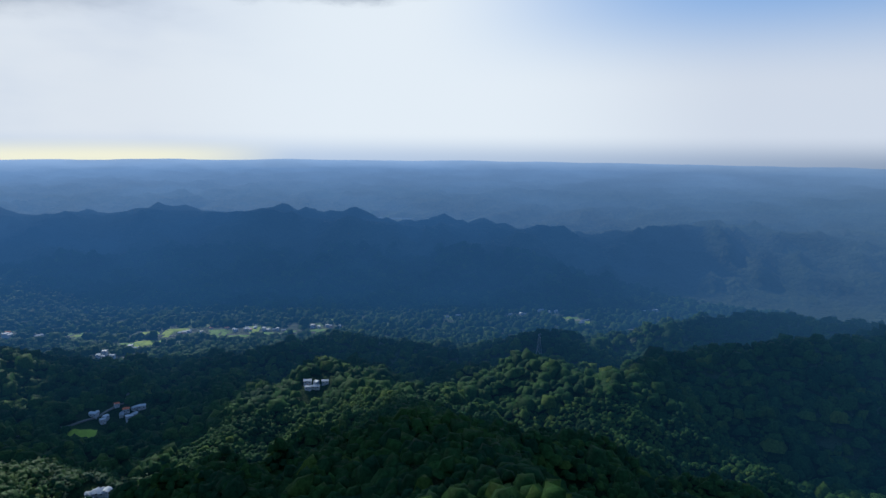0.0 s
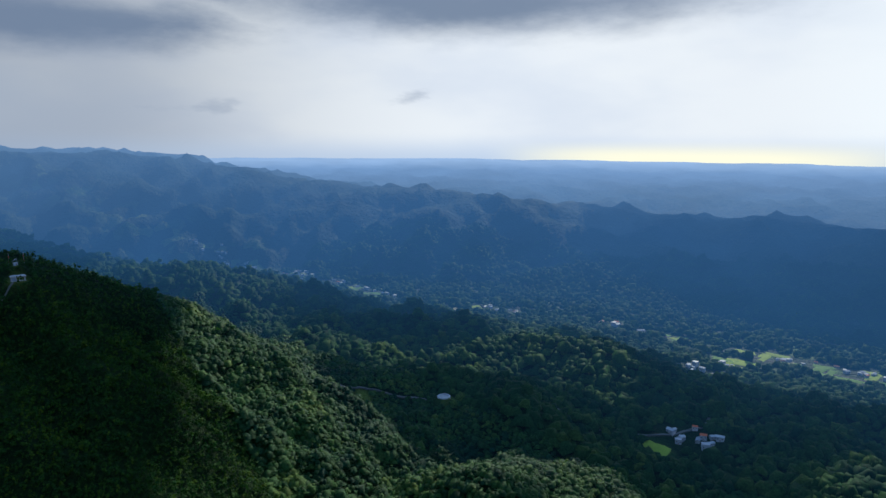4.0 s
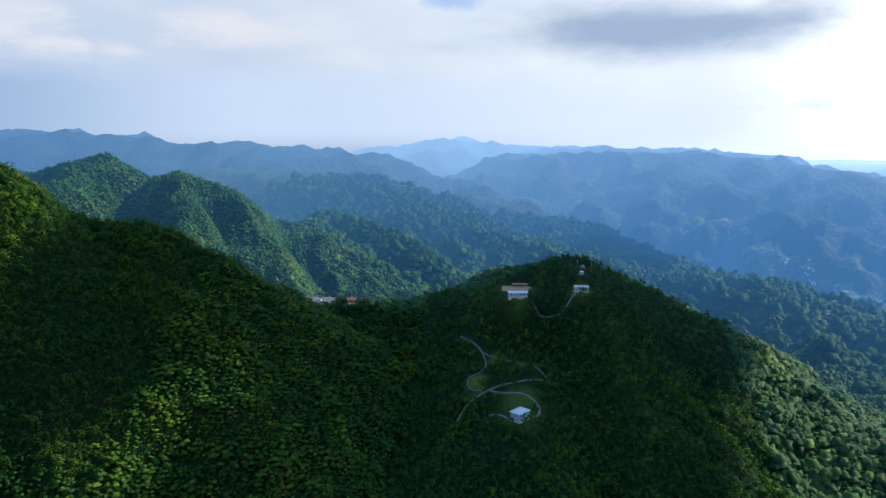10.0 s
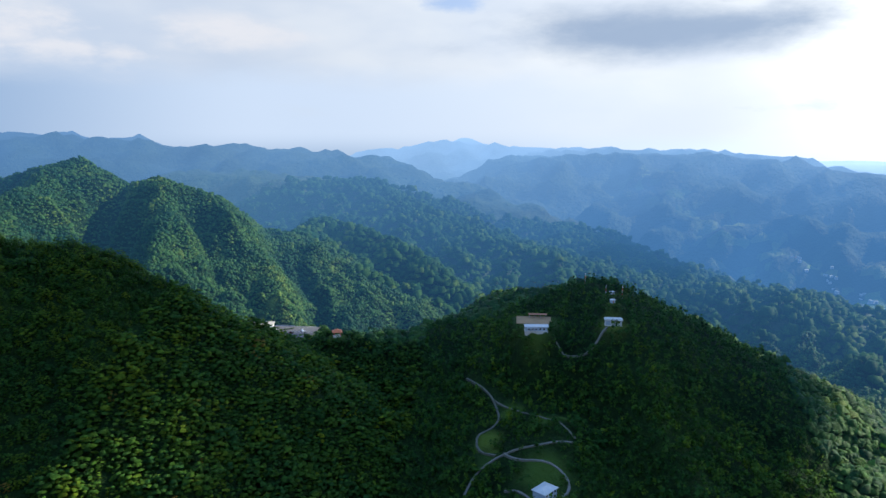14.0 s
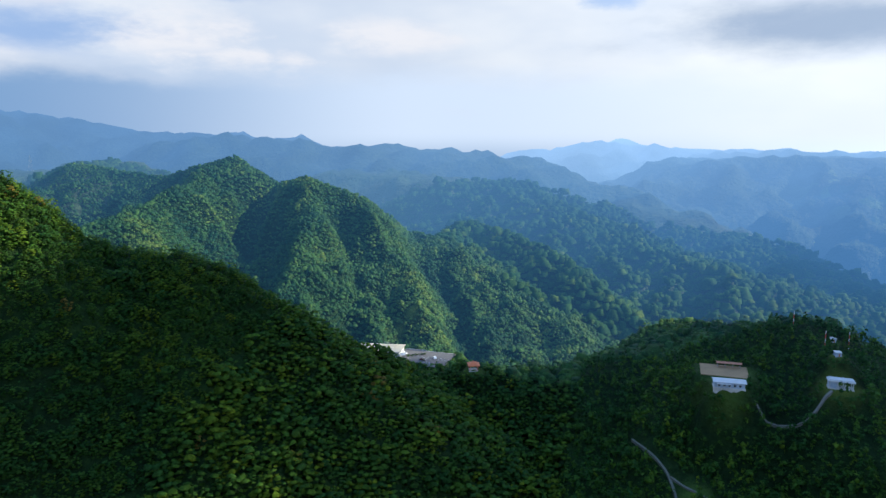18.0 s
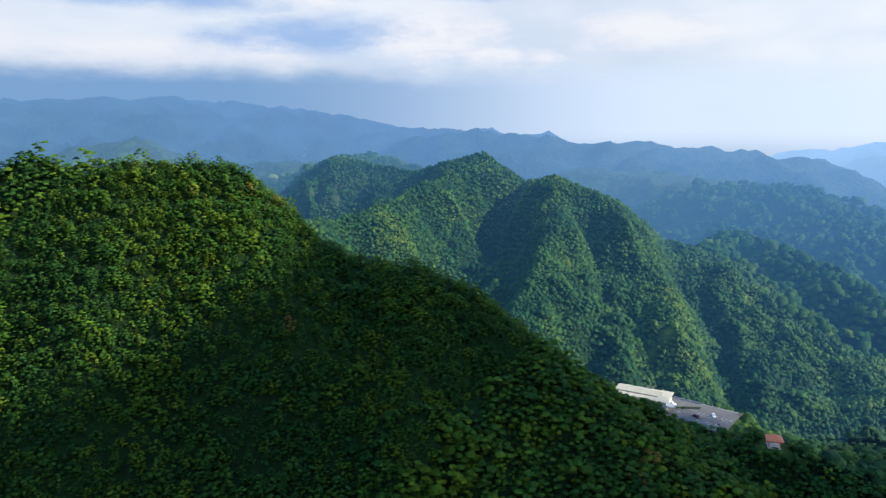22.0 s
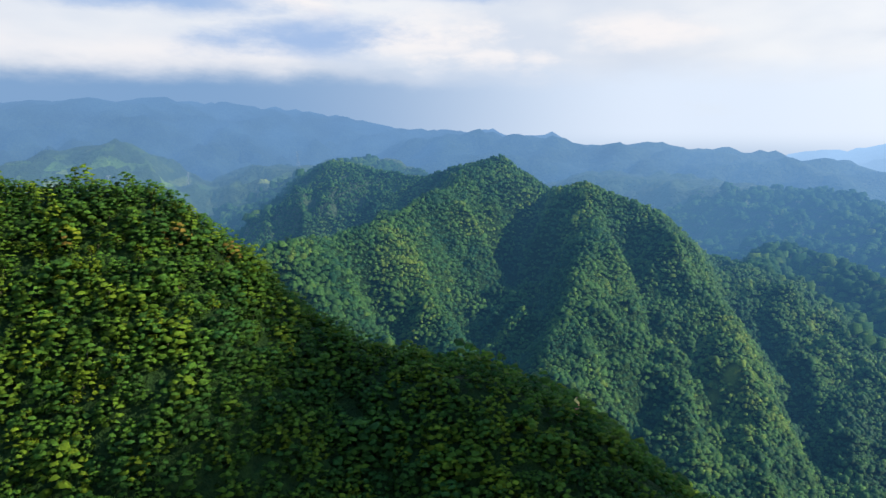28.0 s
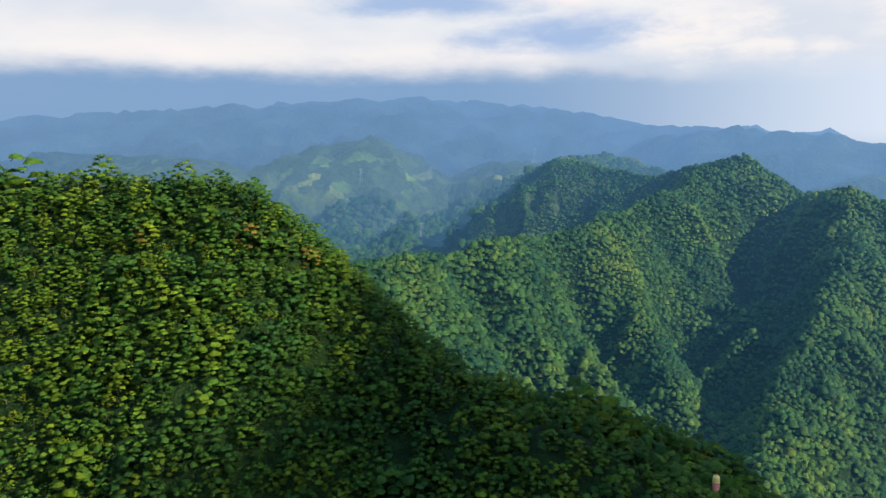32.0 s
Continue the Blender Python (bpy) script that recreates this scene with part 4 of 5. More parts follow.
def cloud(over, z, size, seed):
    """A flat-based cumulus added out of view, placed by the ground that its shadow falls on."""
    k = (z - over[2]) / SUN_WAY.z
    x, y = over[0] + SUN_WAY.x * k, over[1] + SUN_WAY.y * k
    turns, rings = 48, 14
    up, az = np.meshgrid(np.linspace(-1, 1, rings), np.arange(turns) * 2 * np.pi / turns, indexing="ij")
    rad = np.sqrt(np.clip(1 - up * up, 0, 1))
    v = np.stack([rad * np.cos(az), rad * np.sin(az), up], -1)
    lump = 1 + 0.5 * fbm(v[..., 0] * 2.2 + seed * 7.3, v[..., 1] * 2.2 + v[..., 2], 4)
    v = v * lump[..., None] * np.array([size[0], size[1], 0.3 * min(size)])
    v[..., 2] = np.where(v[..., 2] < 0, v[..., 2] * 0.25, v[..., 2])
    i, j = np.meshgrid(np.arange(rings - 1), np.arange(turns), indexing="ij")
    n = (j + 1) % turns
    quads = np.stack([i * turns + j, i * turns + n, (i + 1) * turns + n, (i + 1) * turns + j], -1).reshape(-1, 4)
    ob = new("cloud", mesh_of("cloud", v.reshape(-1, 3), quads, [SHADE_CLOUD], smooth=True))
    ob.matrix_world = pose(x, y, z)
    return tagged(ob, "unseen flat-based grey cloud added to shade the ground", "cloud", "clouds over the hills", kind="structure")


# none is in view: each is set to darken a chosen stretch of ground
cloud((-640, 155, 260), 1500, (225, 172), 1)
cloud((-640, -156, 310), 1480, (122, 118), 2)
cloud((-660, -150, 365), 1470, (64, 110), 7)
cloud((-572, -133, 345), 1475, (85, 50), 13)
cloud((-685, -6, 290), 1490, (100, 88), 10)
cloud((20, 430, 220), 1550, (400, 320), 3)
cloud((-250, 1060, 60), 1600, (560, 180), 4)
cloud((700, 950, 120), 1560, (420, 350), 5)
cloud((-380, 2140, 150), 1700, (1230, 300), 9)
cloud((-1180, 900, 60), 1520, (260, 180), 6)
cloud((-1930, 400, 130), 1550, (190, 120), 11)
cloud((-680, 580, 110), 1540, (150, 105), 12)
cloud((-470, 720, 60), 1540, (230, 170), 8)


# ---- roads and yards ----
def flat_ring(mid, half, rise):
    """A ribbon of quads draped along a line."""
    pts = [mid[0]]
    for a, b in zip(mid, mid[1:]):
        n = max(1, int(math.dist(a, b) / 4))
        pts += [(a[0] + (b[0] - a[0]) * k / n, a[1] + (b[1] - a[1]) * k / n) for k in range(1, n + 1)]
    p = np.array(pts, float)
    for _ in range(3):
        p[1:-1] = (p[:-2] + 2 * p[1:-1] + p[2:]) / 4
    t = np.gradient(p, axis=0)
    t /= np.linalg.norm(t, axis=1, keepdims=True) + 1e-9
    side = np.stack([-t[:, 1], t[:, 0]], -1)
    rows = [p + side * half * f for f in (-1, -0.33, 0.33, 1)]
    z = np.max([terrain(r[:, 0], r[:, 1]) for r in rows], 0) + rise
    v = np.concatenate([np.stack([r[:, 0], r[:, 1], z], -1) for r in rows] + [np.stack([rows[0][:, 0], rows[0][:, 1], z - 1.5], -1), np.stack([rows[3][:, 0], rows[3][:, 1], z - 1.5], -1)])
    n = len(p)
    i = np.arange(n - 1)
    f = [np.stack([a * n + i, a * n + i + 1, b * n + i + 1, b * n + i], -1) for a, b in ((1, 0), (2, 1), (3, 2), (0, 4), (5, 3))]
    return v, np.concatenate(f)


for half, *line in LANES:
    v, f = flat_ring(line, half, 0.35)
    tagged(new("road", mesh_of("road", v, f, [TRACK if half < 0.69 else LANE if half < 2.4 else ASPHALT], smooth=False)), "narrow pale concrete lane winding through the woods", "road", kind="structure")


# ---- building kit ----
def part(name, bm, mat, parent=None, label=""):
    me = bpy.data.meshes.new(name)
    bm.to_mesh(me)
    bm.free()
    for m in (mat if isinstance(mat, (list, tuple)) else [mat]):
        me.materials.append(m)
    ob = new(name, me)
    ob.parent = parent
    return tagged(ob, label)


def block(size, at=(0, 0, 0), bevel=0.0, bm=None, turn=0.0):
    """A box standing on its base at the place given."""
    own = bm is None
    bm = bmesh.new() if own else bm
    m = Matrix.Translation((at[0], at[1], at[2] + size[2] / 2)) @ Matrix.Rotation(radians(turn), 4, "Z") @ Matrix.Diagonal((*size, 1))
    made = bmesh.ops.create_cube(bm, size=1.0, matrix=m)
    if bevel:
        edges = list({e for v in made["verts"] for e in v.link_edges})
        bmesh.ops.bevel(bm, geom=edges, offset=bevel, segments=1, affect="EDGES")
    return bm


def gable(length, width, rise, z, over=0.5, thick=0.22):
    """A gable roof with overhang and thickness, its ridge along x."""
    bm = bmesh.new()
    l, w = length / 2 + over, width / 2 + over
    prof = [(-w, z), (0, z + rise), (w, z), (w, z - thick), (0, z + rise - thick), (-w, z - thick)]
    a = [bm.verts.new((-l, y, h)) for y, h in prof]
    b = [bm.verts.new((l, y, h)) for y, h in prof]
    for k in range(6):
        bm.faces.new((a[k], a[(k + 1) % 6], b[(k + 1) % 6], b[k]))
    bm.faces.new((a[0], a[5], a[4], a[1]))
    bm.faces.new((a[1], a[4], a[3], a[2]))
    bm.faces.new((b[1], b[4], b[5], b[0]))
    bm.faces.new((b[2], b[3], b[4], b[1]))
    bmesh.ops.recalc_face_normals(bm, faces=bm.faces)
    return bm


def hip(length, width, rise, z, over=0.6, ridge=0.4, thick=0.25):
    """A hipped roof with a short ridge."""
    bm = bmesh.new()
    l, w, r = length / 2 + over, width / 2 + over, length / 2 * ridge
    low = [bm.verts.new((x, y, z - thick)) for x, y in ((-l, -w), (l, -w), (l, w), (-l, w))]
    eave = [bm.verts.new((x, y, z)) for x, y in ((-l, -w), (l, -w), (l, w), (-l, w))]
    p, q = bm.verts.new((-r, 0, z + rise)), bm.verts.new((r, 0, z + rise))
    bm.faces.new((eave[0], eave[1], q, p))
    bm.faces.new((eave[2], eave[3], p, q))
    bm.faces.new((eave[1], eave[2], q))
    bm.faces.new((eave[3], eave[0], p))
    for k in range(4):
        n = (k + 1) % 4
        bm.faces.new((low[k], low[n], eave[n], eave[k]))
    bm.faces.new(low[::-1])
    bmesh.ops.recalc_face_normals(bm, faces=bm.faces)
    return bm


def tube(p, q, r, sides=8, r2=None, bm=None):
    bm = bm or bmesh.new()
    p, q = Vector(p), Vector(q)
    m = Matrix.Translation((p + q) / 2) @ (q - p).to_track_quat("Z", "Y").to_matrix().to_4x4()
    bmesh.ops.create_cone(bm, cap_ends=True, segments=sides, radius1=r, radius2=r if r2 is None else r2, depth=(q - p).length, matrix=m)
    return bm


TAN = plain_material("bare_tan_earth", (0.25, 0.16, 0.08), 0.95, scale=0.5)
RED_ROOF = plain_material("orange_roof_tiles", (0.52, 0.14, 0.05), 0.7)
RUST = plain_material("rusty_roof_sheet", (0.30, 0.13, 0.07), 0.75)
BLUE_WALL = plain_material("pale_blue_wall_paint", (0.30, 0.37, 0.46), 0.7, spread=0.15)
GREY_SHEET = plain_material("grey_roof_sheet", (0.30, 0.33, 0.36), 0.5)
CREAM_SHEET = plain_material("cream_roof_sheet", (0.31, 0.285, 0.22), 0.55, spread=0.15, scale=0.8)
PALE_PAVING = plain_material("pale_paving", (0.40, 0.39, 0.37), 0.85)
STEEL = plain_material("galvanised_steel", (0.26, 0.28, 0.30), 0.55, metal=0.4)
MAST_RED = plain_material("red_mast_paint", (0.5, 0.05, 0.04), 0.6)
FADED_RED = plain_material("faded_red_roof_sheet", (0.42, 0.07, 0.07), 0.6)
PINK = plain_material("faded_red_paint", (0.56, 0.20, 0.15), 0.65)
YELLOW = plain_material("yellow_paint", (0.66, 0.50, 0.14), 0.6)
TYRE = plain_material("tyre_rubber", (0.02, 0.02, 0.02), 0.9)
CAR_WHITE = plain_material("white_car_paint", (0.75, 0.76, 0.77), 0.25, spread=0.05)
CAR_DARK = plain_material("maroon_car_paint", (0.09, 0.02, 0.025), 0.25, spread=0.1)
CAR_GREY = plain_material("silver_car_paint", (0.42, 0.43, 0.45), 0.3, spread=0.05)
WATER = plain_material("lake_water", (0.30, 0.36, 0.42), 0.08, spread=0.05)


def ground_z(x, y):
    return float(terrain(np.array([x]), np.array([y]))[0])


def openings(parent, wide, deep, base, count, w=1.1, h=1.2):
    """Windows along the two long faces: each a frame with a dark pane in it."""
    for side in (-1, 1):
        for k in range(count):
            x = (k - (count - 1) / 2) * wide / count
            win = part("window", block((w + 0.2, 0.12, h + 0.2), (x, side * (deep / 2 + 0.02), base - 0.1)), SHEET, parent)
            part("pane", block((w, 0.1, h), (x, side * (deep / 2 + 0.06), base)), GLASS_DARK, win)


def farm_house():
    house = tagged(new("house"), "two-storey pale blue farmhouse with a light sheet roof among trees", "house")
    part("foundation", block((11.4, 8.4, 2.4), (0, 0, -1.9)), CONCRETE, house)
    part("wall", block((10.6, 7.6, 5.6), (0, 0, 0.5), 0.05), BLUE_WALL, house)
    part("roof", hip(10.6, 7.6, 1.5, 6.2, 0.7, 0.45), SHEET, house, "weathered pale sheet roof")
    part("balcony", block((6.0, 1.2, 0.2), (-1.5, -4.4, 3.2)), WHITE, house)
    for k in range(5):
        part("rail_post", block((0.08, 0.08, 0.9), (-4.3 + k * 1.4, -4.9, 3.4)), WHITE, house)
    part("rail", block((5.9, 0.08, 0.08), (-1.5, -4.9, 4.3)), WHITE, house)
    door = part("door", block((1.2, 0.12, 2.1), (2.6, -3.86, 0.5)), RUST, house)
    part("handle", block((0.06, 0.1, 0.2), (3.0, -3.95, 1.5)), STEEL, door)
    openings(house, 9.5, 7.6, 1.4, 3)
    openings(house, 9.5, 7.6, 4.2, 4)
    for y in (-1.9, 1.9):
        for z in (1.4, 4.2):
            win = part("window", block((0.12, 1.5, 1.5), (-5.32, y, z)), WHITE, house)
            part("pane", block((0.1, 1.3, 1.3), (-5.37, y, z + 0.1)), GLASS_DARK, win)
    house.matrix_world = pose(-598, 148, 247.5, 0, 0, -38)


farm_house()


def hilltop_hall():
    hall = tagged(new("hall"), "long low white-roofed hall beside a bare tan yard", "house")
    part("foundation", block((16, 7, 4), (0, 0, -3.6)), CONCRETE, hall)
    part("wall", block((15, 6, 3.0), (0, 0, 0.4), 0.04), BLUE_WALL, hall)
    part("roof", gable(15, 6, 0.9, 3.6, 0.8), WHITE, hall, "bright white sheet roof")
    part("porch_roof", block((7, 2.0, 0.15), (-3, -4.0, 2.8)), SHEET, hall)
    for x in (-6.2, -3, 0.2):
        part("porch_post", block((0.18, 0.18, 2.8), (x, -4.8, 0)), WHITE, hall)
    openings(hall, 13, 6, 1.3, 5)
    hall.matrix_world = pose(-726, 146, 302, 0, 0, 94)
    yard = part("yard", block((20, 25, 0.5), (0, 0, -0.35), 0.1), TAN)
    tagged(yard, "bare tan earth yard cut into the hilltop", "yard", kind="structure")
    yard.matrix_world = pose(-750, 145, 303)
    shed = tagged(new("shed"), "low open shed with a rusty brown roof", "shed")
    part("roof", gable(13, 3.5, 0.6, 2.6, 0.3, 0.12), RUST, shed)
    for x in (-6, -2, 2, 6):
        for y in (-1.5, 1.5):
            part("post", block((0.16, 0.16, 2.6), (x, y, 0)), STEEL, shed)
    shed.matrix_world = pose(-757, 148, 303.15, 0, 0, 92)


hilltop_hall()


def pavilion():
    pav = tagged(new("pavilion"), "white open pavilion with a flat roof on square columns", "pavilion")
    part("floor", block((13.5, 7, 4), (0, 0, -3.6), 0.1), CONCRETE, pav)
    part("roof", block((14, 7, 0.9), (0, 0, 4.2), 0.12), WHITE, pav, "thick white roof slab")
    part("parapet", block((12.5, 5.6, 0.5), (0, 0, 5.1), 0.08), SHEET, pav)
    for x in (-6, -2, 2, 6):
        for y in (-2.8, 2.8):
            part("column", block((0.6, 0.6, 3.8), (x, y, 0.4), 0.04), WHITE, pav)
    part("back_wall", block((4.5, 5, 3.8), (-4, 0, 0.4)), BLUE_WALL, pav)
    pav.matrix_world = pose(-731, 199, 306, 0, 0, 88) @ Matrix.Scale(0.88, 4)
    for k, (x, y, z) in enumerate(((-752, 201, 317), (-786, 205, 315.5))):
        hut = tagged(new("hut"), "small white-roofed concrete hut below the masts", "hut", "huts on the knoll")
        part("wall", block((5, 4, 3.2), (0, 0, -0.5)), BLUE_WALL, hut)
        part("roof", block((5.8, 4.8, 0.3), (0, 0, 2.7), 0.05), WHITE, hut)
        part("door", block((0.1, 1.0, 2.0), (2.52, 0.4, 0.1)), RUST, hut)
        hut.matrix_world = pose(x, y, z, 0, 0, 5 + 8 * k) @ Matrix.Scale(0.75, 4)
    for x, y, tall in ((-774, 199, 12), (-779, 212, 10), (-798, 186, 11)):
        mast = tagged(new("antenna_mast"), "thin red and white banded antenna mast", "mast", "masts on the knoll")
        for k in range(5):
            part("pole_band", tube((0, 0, k * tall / 5 - (1 if k == 0 else 0)), (0, 0, (k + 1) * tall / 5), 0.16, 6), MAST_RED if k % 2 else WHITE, mast)
        part("aerial", block((1.6, 0.1, 0.1), (0, 0, tall - 0.6)), STEEL, mast)
        part("aerial", block((0.1, 1.2, 0.1), (0, 0, tall - 1.6)), STEEL, mast)
        mast.matrix_world = pose(x, y, ground_z(x, y))


pavilion()


def car(mat, label):
    c = tagged(new("car"), label, "car", "cars in the car park")
    bm = bmesh.new()
    prof = [(-2.15, 0.35), (-2.2, 0.8), (-1.95, 0.95), (-1.2, 1.45), (0.45, 1.45), (1.15, 0.98), (2.05, 0.85), (2.2, 0.6), (2.15, 0.35)]
    a = [bm.verts.new((x, -0.86 if z < 1 else -0.68, z)) for x, z in prof]
    b = [bm.verts.new((x, 0.86 if z < 1 else 0.68, z)) for x, z in prof]
    n = len(prof)
    for k in range(n):
        bm.faces.new((a[k], b[k], b[(k + 1) % n], a[(k + 1) % n]))
    bm.faces.new(a[::-1])
    bm.faces.new(b)
    bmesh.ops.recalc_face_normals(bm, faces=bm.faces)
    part("body", bm, mat, c)
    for side in (-1, 1):
        part("side_window", block((1.7, 0.04, 0.34), (-0.35, side * 0.74, 1.02)), GLASS_DARK, c)
        for x in (-1.35, 1.35):
            w = part("wheel", tube((x, side * 0.72, 0.32), (x, side * 0.92, 0.32), 0.32, 14), TYRE, c)
            part("rim", tube((x, side * 0.90, 0.32), (x, side * 0.94, 0.32), 0.19, 10), STEEL, w)
        part("headlight", block((0.06, 0.3, 0.14), (2.17, side * 0.6, 0.62)), SHEET, c)
        part("tail_light", block((0.06, 0.25, 0.16), (-2.19, side * 0.62, 0.7)), MAST_RED, c)
    bm = block((0.05, 1.2, 0.55), (0.85, 0, 0.98))
    part("windscreen", bm, GLASS_DARK, c)
    return c


def visitor_centre():
    hall = tagged(new("visitor_hall"), "wide hall with stepped cream sheet roofs beside a car park", "hall")
    part("foundation", block((30, 20, 4), (0, -1, -3.8)), CONCRETE, hall)
    part("wall", block((26, 13, 4.4), (-1.5, 0, 0.2), 0.05), WHITE, hall)
    part("main_roof", gable(25, 9, 1.3, 5.6, 0.8), CREAM_SHEET, hall, "cream standing-seam sheet roof").location = (-2, 3.4, 0)
    part("front_roof", gable(23, 5.4, 0.5, 4.8, 0.6), CREAM_SHEET, hall, "lower cream sheet roof").location = (-1, -3.9, 0)
    part("gutter", block((24, 0.5, 0.5), (-1.5, -1.2, 4.7)), GREY_SHEET, hall)
    part("red_roof", gable(12.5, 4.2, 0.5, 3.4, 0.3), FADED_RED, hall, "faded red sheet roof of the front porch").location = (0.2, -9.0, 0)
    part("roof_panel", block((4, 0.9, 0.2), (-3.5, -9.6, 3.75)), WHITE, hall, "white panel lying on the red roof")
    for x in (-5.5, -1.6, 2.2, 6):
        part("porch_post", block((0.2, 0.2, 3.4), (x, -10.8, 0)), WHITE, hall)
    part("end_roof", hip(6.5, 19, 0.25, 5.5, 0.5, 0.8), CREAM_SHEET, hall, "broad flat cream roof over the end bay").location.x = 12.8
    part("end_wall", block((5.6, 17.5, 5.0), (12.8, 0, 0.2), 0.05), WHITE, hall)
    for k in range(9):
        part("roof_seam", block((0.12, 10.4, 0.1), (-13 + k * 2.8, 3.4, 5.95)), SHEET, hall)
    for k in range(6):
        part("vent_pipe", tube((0.6 + k * 0.9, 8.6, 4.5), (0.6 + k * 0.9, 8.6, 7.6), 0.14, 6), STEEL, hall)
    openings(hall, 23, 13, 1.4, 6, 2.2, 1.6)
    canopy = part("canopy", block((4, 6, 0.3), (17.6, -6.5, 3.2), 0.05), GREY_SHEET, hall)
    for y in (-9.0, -4.0):
        part("canopy_post", tube((19.2, y, 0), (19.2, y, 3.2), 0.12), STEEL, canopy)
    hall.matrix_world = pose(-790, -84, 276.7, 0, 0, 100)
    lot = part("pavement", block((40, 34, 0.5), (0, 0, -0.4), 0.05), ASPHALT)
    tagged(lot, "grey asphalt car park with faded white bays", "car park", kind="structure")
    lot.matrix_world = pose(-793, -52.5, 276.25, 0, 0, 90)
    for k in range(8):
        part("bay_line", block((0.16, 4.6, 0.015), (0.5 + k * 2.4, 1.5, 0.103), turn=-20), SHEET, lot)
    for k in range(6):
        part("bay_line", block((0.16, 4.6, 0.015), (3 + k * 2.4, -9.5, 0.103), turn=-20), SHEET, lot)
    for x, y in ((-5, 4.5), (-2, 4.2), (-9, -3)):
        part("arrow_mark", block((2.2, 0.3, 0.015), (x, y, 0.103), turn=25), SHEET, lot)
    part("kerb", block((38, 0.3, 0.25), (0, 16.6, 0.1)), CONCRETE, lot)
    part("rail", block((16, 0.12, 0.9), (-11, 16.2, 0.1)), GREY_SHEET, lot)
    rows = (("white sedan parked on the asphalt bays", CAR_WHITE, -795.5, -44.0, 30), ("dark maroon car parked on the asphalt", CAR_DARK, -788.4, -51.0, 75), ("white sedan parked beside the hall", CAR_WHITE, -798.3, -68.3, 60))
    for label, mat, x, y, turn in rows:
        c = car(mat, label)
        c.matrix_world = pose(x, y, 276.37, 0, 0, turn)
    rng = np.random.RandomState(77)
    u = np.linspace(-1, 1, 26)
    hx, hy = -797.3 - u * 4.4, -58.8 + u * 5.4
    v, f = crowns(rng, 26, 2, 24, 0.3)
    v = v * np.array([0.9, 0.9, 0.8]) + np.stack([hx, hy, np.full(26, 277.0)], -1)[:, None, :]
    per = v.shape[1]
    f = (np.arange(26)[:, None, None] * per + f[None]).reshape(-1, 3)
    hedge = new("hedge", mesh_of("hedge", v.reshape(-1, 3), f, [LEAF], smooth=True, attributes=[("tint", np.full(26 * per, 0.2))]))
    tagged(hedge, "clipped dark green hedge dividing the car park", "hedge")
    shrine = tagged(new("gazebo"), "small open gazebo with an orange tiled roof", "gazebo")
    part("floor", block((6, 6, 2.0), (0, 0, -1.8), 0.05), CONCRETE, shrine)
    part("roof", hip(6, 6, 2.2, 3.6, 0.9, 0.05), RED_ROOF, shrine, "orange tiled hip roof")
    part("finial", tube((0, 0, 5.6), (0, 0, 6.5), 0.18, 6, 0.04), RED_ROOF, shrine)
    for x in (-2.5, 2.5):
        for y in (-2.5, 2.5):
            part("column", tube((x, y, 0.2), (x, y, 3.5), 0.2), MAST_RED, shrine)
    shrine.matrix_world = pose(-761, -5, 283.6, 0, 0, 20)


visitor_centre()


def pillar():
    post = tagged(new("marker_pillar"), "faded red round pillar with a rounded yellow cap", "pillar")
    part("shaft", tube((0, 0, -2), (0, 0, 7.6), 0.8, 16), PINK, post)
    part("seam", tube((0, 0, 7.55), (0, 0, 7.7), 0.84, 16), RUST, post)
    bm = tube((0, 0, 7.7), (0, 0, 9.0), 0.8, 16, 0.74)
    tube((0, 0, 9.0), (0, 0, 9.5), 0.74, 16, 0.35, bm)
    part("cap", bm, YELLOW, post, "rounded yellow cap")
    part("lug", block((0.5, 0.3, 0.25), (0.1, 0, 9.45)), RUST, post)
    post.matrix_world = pose(-687.5, -131.3, 354.2 - 9.4)


pillar()


def pylon(x, y, tall, turn):
    p = tagged(new("pylon"), "grey lattice power pylon standing among the hills", "pylon", "power pylons")
    h, w = tall, tall * 0.11
    for sx in (-1, 1):
        for sy in (-1, 1):
            part("leg", tube((sx * w, sy * w, -3), (sx * 0.5, sy * 0.5, h), 0.32, 5, 0.2), STEEL, p)
    for k in range(6):
        f, g = k / 6, (k + 1) / 6
        a, b = w + (0.5 - w) * f, w + (0.5 - w) * g
        for side in range(4):
            q = Matrix.Rotation(side * math.pi / 2, 3, "Z")
            part("brace", tube(q @ Vector((-a, a, f * h)), q @ Vector((b, b, g * h)), 0.14, 4), STEEL, p)
    for k, f in enumerate((0.68, 0.82, 0.95)):
        part("arm", tube((-tall * 0.16, 0, h * f), (tall * 0.16, 0, h * f), 0.3, 5), STEEL, p)
        for sx in (-1, 1):
            part("insulator", tube((sx * tall * 0.15, 0, h * f - 2.2), (sx * tall * 0.15, 0, h * f), 0.18, 5), SHEET, p)
    p.matrix_world = pose(x, y, ground_z(x, y), 0, 0, turn)


for spot in ((-1784, -1587, 46, 20), (-1500, -1690, 40, 10), (-1290, -1690, 40, 15), (165, 1105, 40, 60), (-1230, -1250, 36, 20)):
    pylon(*spot)


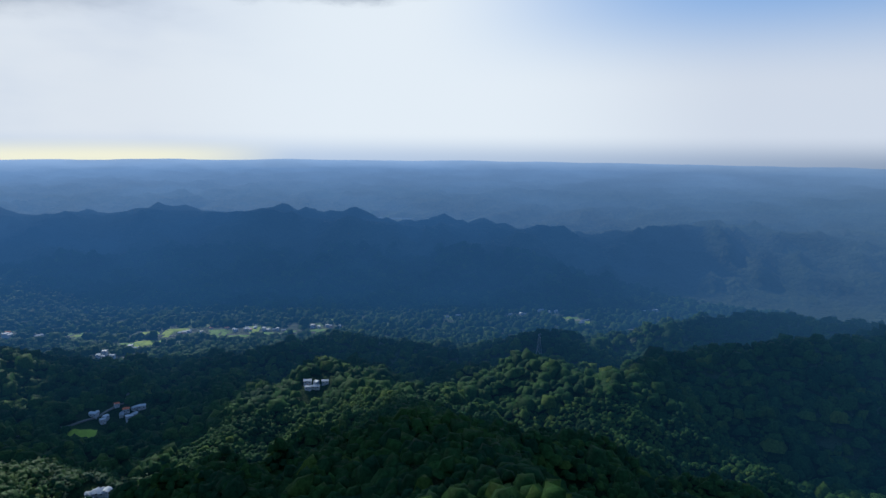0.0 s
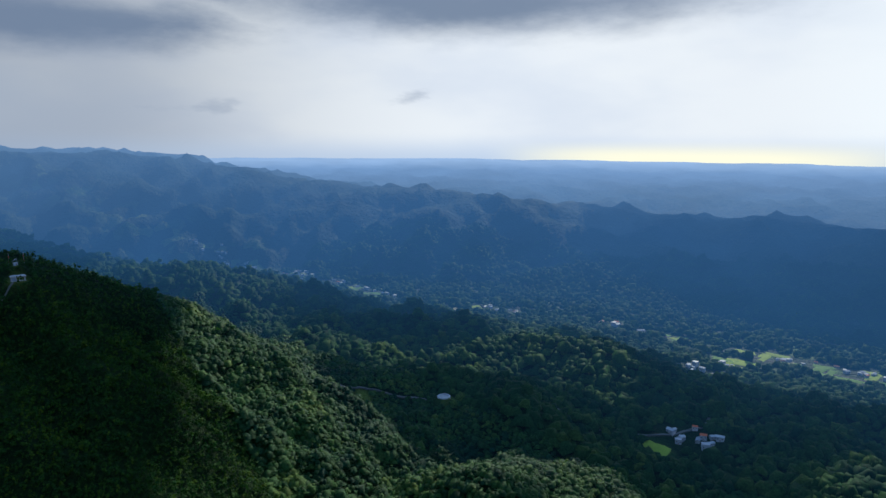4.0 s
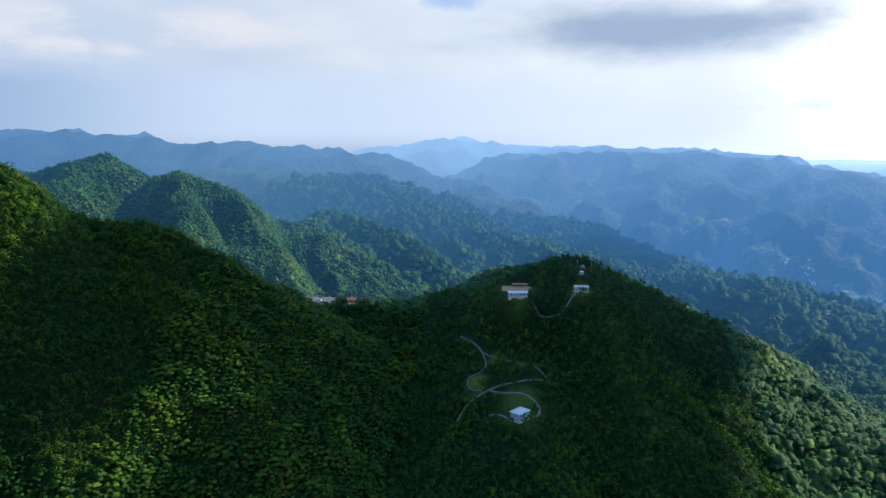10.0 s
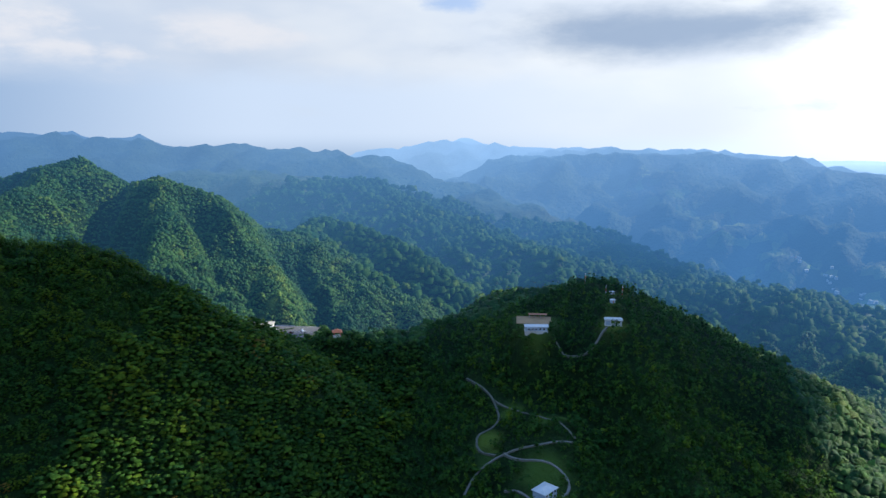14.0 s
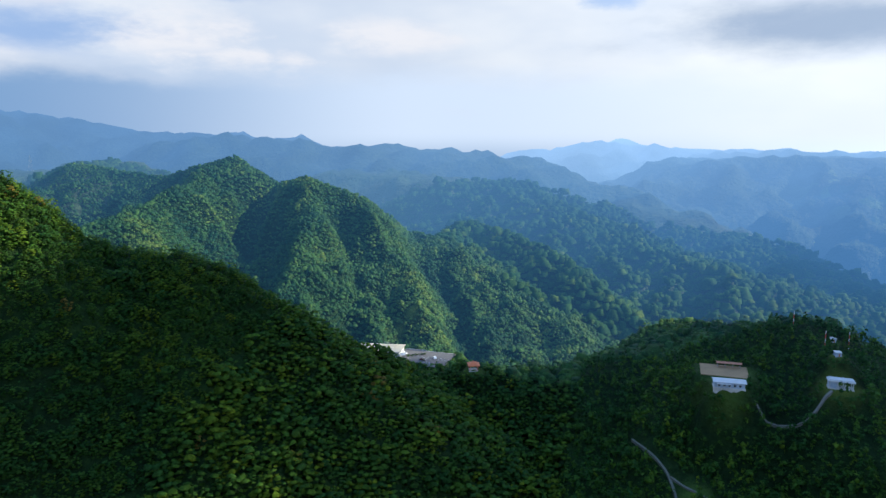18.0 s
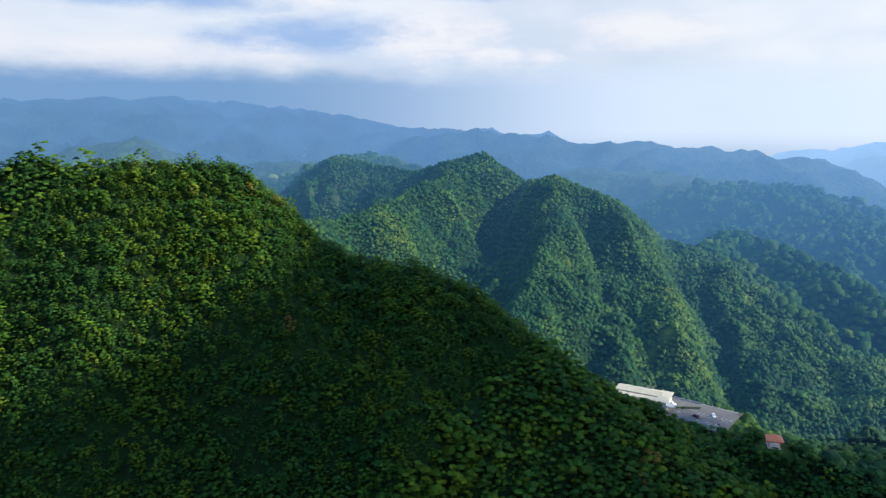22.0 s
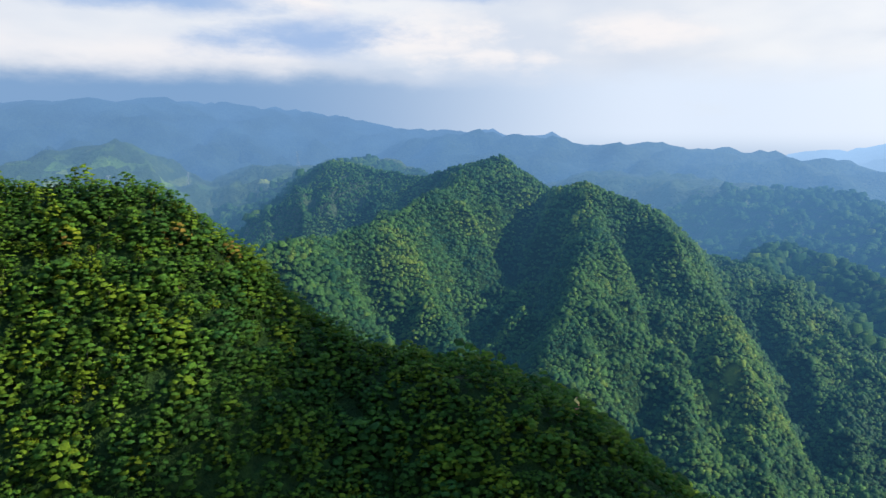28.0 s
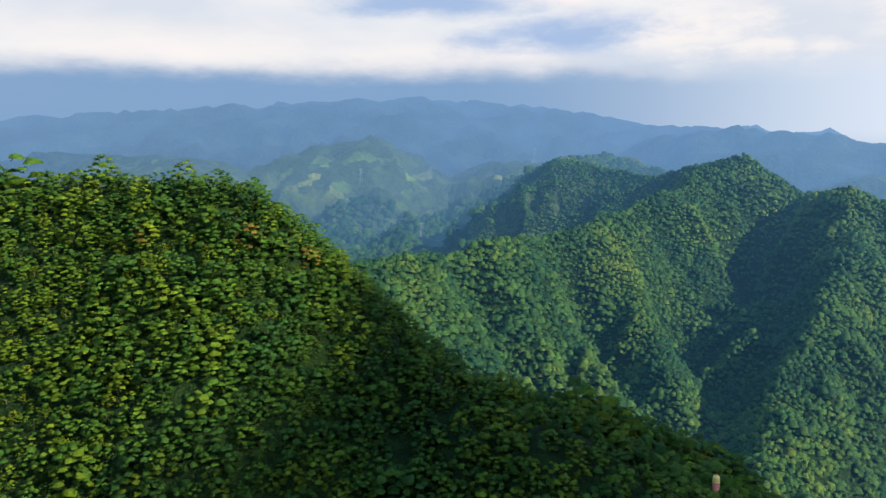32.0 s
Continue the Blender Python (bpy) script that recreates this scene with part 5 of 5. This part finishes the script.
# ---- villages ----
def village_house(kind):
    roof = (SHEET, GREY_SHEET, RED_ROOF, RUST, WHITE)[kind % 5]
    label = ("small white house with a pale sheet roof in the valley", "small house with a grey sheet roof in the valley", "small house with a red tiled roof in the valley", "small house with a rusty roof in the valley", "flat white concrete house in the valley")[kind % 5]
    h = tagged(new("village_house"), label, "house", "houses in the valley")
    l, w, t = ((13, 9, 6.5), (16, 8, 4), (11, 9, 7), (14, 8, 4), (12, 10, 9))[kind % 5]
    part("wall", block((l, w, t + 3), (0, 0, -3)), WHITE if kind % 2 == 0 else CONCRETE, h)
    part("roof", gable(l, w, 2.2, t + 0.3) if kind % 5 != 4 else block((l + 0.8, w + 0.8, 0.5), (0, 0, t)), roof, h)
    for side in (-1, 1):
        for k in (-1, 1):
            part("window", block((1.8, 0.12, 1.5), (k * l * 0.27, side * (w / 2 + 0.03), t * 0.45)), GLASS_DARK, h)
    part("door", block((1.2, 0.12, 2.2), (0, -w / 2 - 0.03, 0)), RUST, h)
    return h


def villages():
    rng = np.random.RandomState(5)
    kinds = [village_house(k) for k in range(5)]
    for i, (x, y) in enumerate(SPOTS):
        m = pose(x, y, ground_z(x, y), 0, 0, rng.choice([0, 15, 30, 90, 105, 60]) + rng.uniform(-8, 8))
        if i < 5:
            kinds[i].matrix_world = m
        else:
            copy_thing(kinds[rng.choice(5, p=(0.36, 0.34, 0.02, 0.06, 0.22))], m @ Matrix.Scale(rng.uniform(0.5, 0.8), 4))


villages()


# ---- small fields ----
CROP = plain_material("bright_green_crop", (0.10, 0.20, 0.018), 0.9, spread=0.3, scale=0.6)
YELLOW_CROP = plain_material("yellow_green_crop", (0.24, 0.32, 0.02), 0.9, spread=0.25, scale=0.6)
STUBBLE = plain_material("pale_dry_field", (0.26, 0.24, 0.14), 0.95, spread=0.3, scale=0.6)


def plot(x, y, length, width, turn, mat, label):
    """A small field draped on the ground, with a low bank round it."""
    n = 8
    u, v = np.meshgrid(np.linspace(-1, 1, n), np.linspace(-1, 1, n), indexing="ij")
    bend = 1 + 0.12 * np.sin(3 * v + x)
    c, t = math.cos(radians(turn)), math.sin(radians(turn))
    px, py = x + u * bend * length / 2 * c - v * width / 2 * t, y + u * bend * length / 2 * t + v * width / 2 * c
    edge = (np.abs(u) > 0.99) | (np.abs(v) > 0.99)
    z = terrain(px, py) + np.where(edge, -1.0, 0.9)
    i, j = np.meshgrid(np.arange(n - 1), np.arange(n - 1), indexing="ij")
    quads = np.stack([i * n + j, (i + 1) * n + j, (i + 1) * n + j + 1, i * n + j + 1], -1).reshape(-1, 4)
    ob = new("field", mesh_of("field", np.stack([px, py, z], -1).reshape(-1, 3), quads, [mat], smooth=True))
    tagged(ob, label, "field", "fields in the valley", kind="structure")


def fields():
    plot(-456, 813, 44, 26, 20, YELLOW_CROP, "yellow-green terraced field on a wooded slope")
    plot(-712, 500, 16, 10, 40, YELLOW_CROP, "small yellow-green field among trees")
    for x, y, length, width, turn, k in PLOTS:
        mat, label = ((CROP, "bright green valley field beside houses"), (YELLOW_CROP, "yellow-green valley field beside houses"), (STUBBLE, "pale dry valley field beside houses"))[0 if k < 3 else 1 if k < 5 else 2]
        plot(x, y, length, width, turn, mat, label)


fields()


def round_basin():
    b = tagged(new("round_basin"), "round white concrete basin with a raised rim", "basin")
    bm = bmesh.new()
    n = 36
    ring = [[bm.verts.new((r * math.cos(k * 2 * math.pi / n), r * math.sin(k * 2 * math.pi / n), z)) for k in range(n)] for r, z in ((8.2, -2), (8.2, 1.6), (6.6, 1.6), (6.6, 0.2))]
    for a, c in zip(ring, ring[1:]):
        for k in range(n):
            bm.faces.new((a[k], a[(k + 1) % n], c[(k + 1) % n], c[k]))
    bmesh.ops.recalc_face_normals(bm, faces=bm.faces)
    part("rim", bm, WHITE, b)
    part("basin_floor", tube((0, 0, -1), (0, 0, 0.3), 6.6, 36), CONCRETE, b)
    b.matrix_world = pose(-643, 629, 115)
    lake = part("water", tube((0, 0, -1), (0, 0, 0.8), 1.0, 40), WATER)
    tagged(lake, "pale still lake beyond the wooded range", "lake", kind="structure")
    lake.matrix_world = pose(-231, 2850, 108) @ Matrix.Diagonal((104, 27, 1, 1))


round_basin()
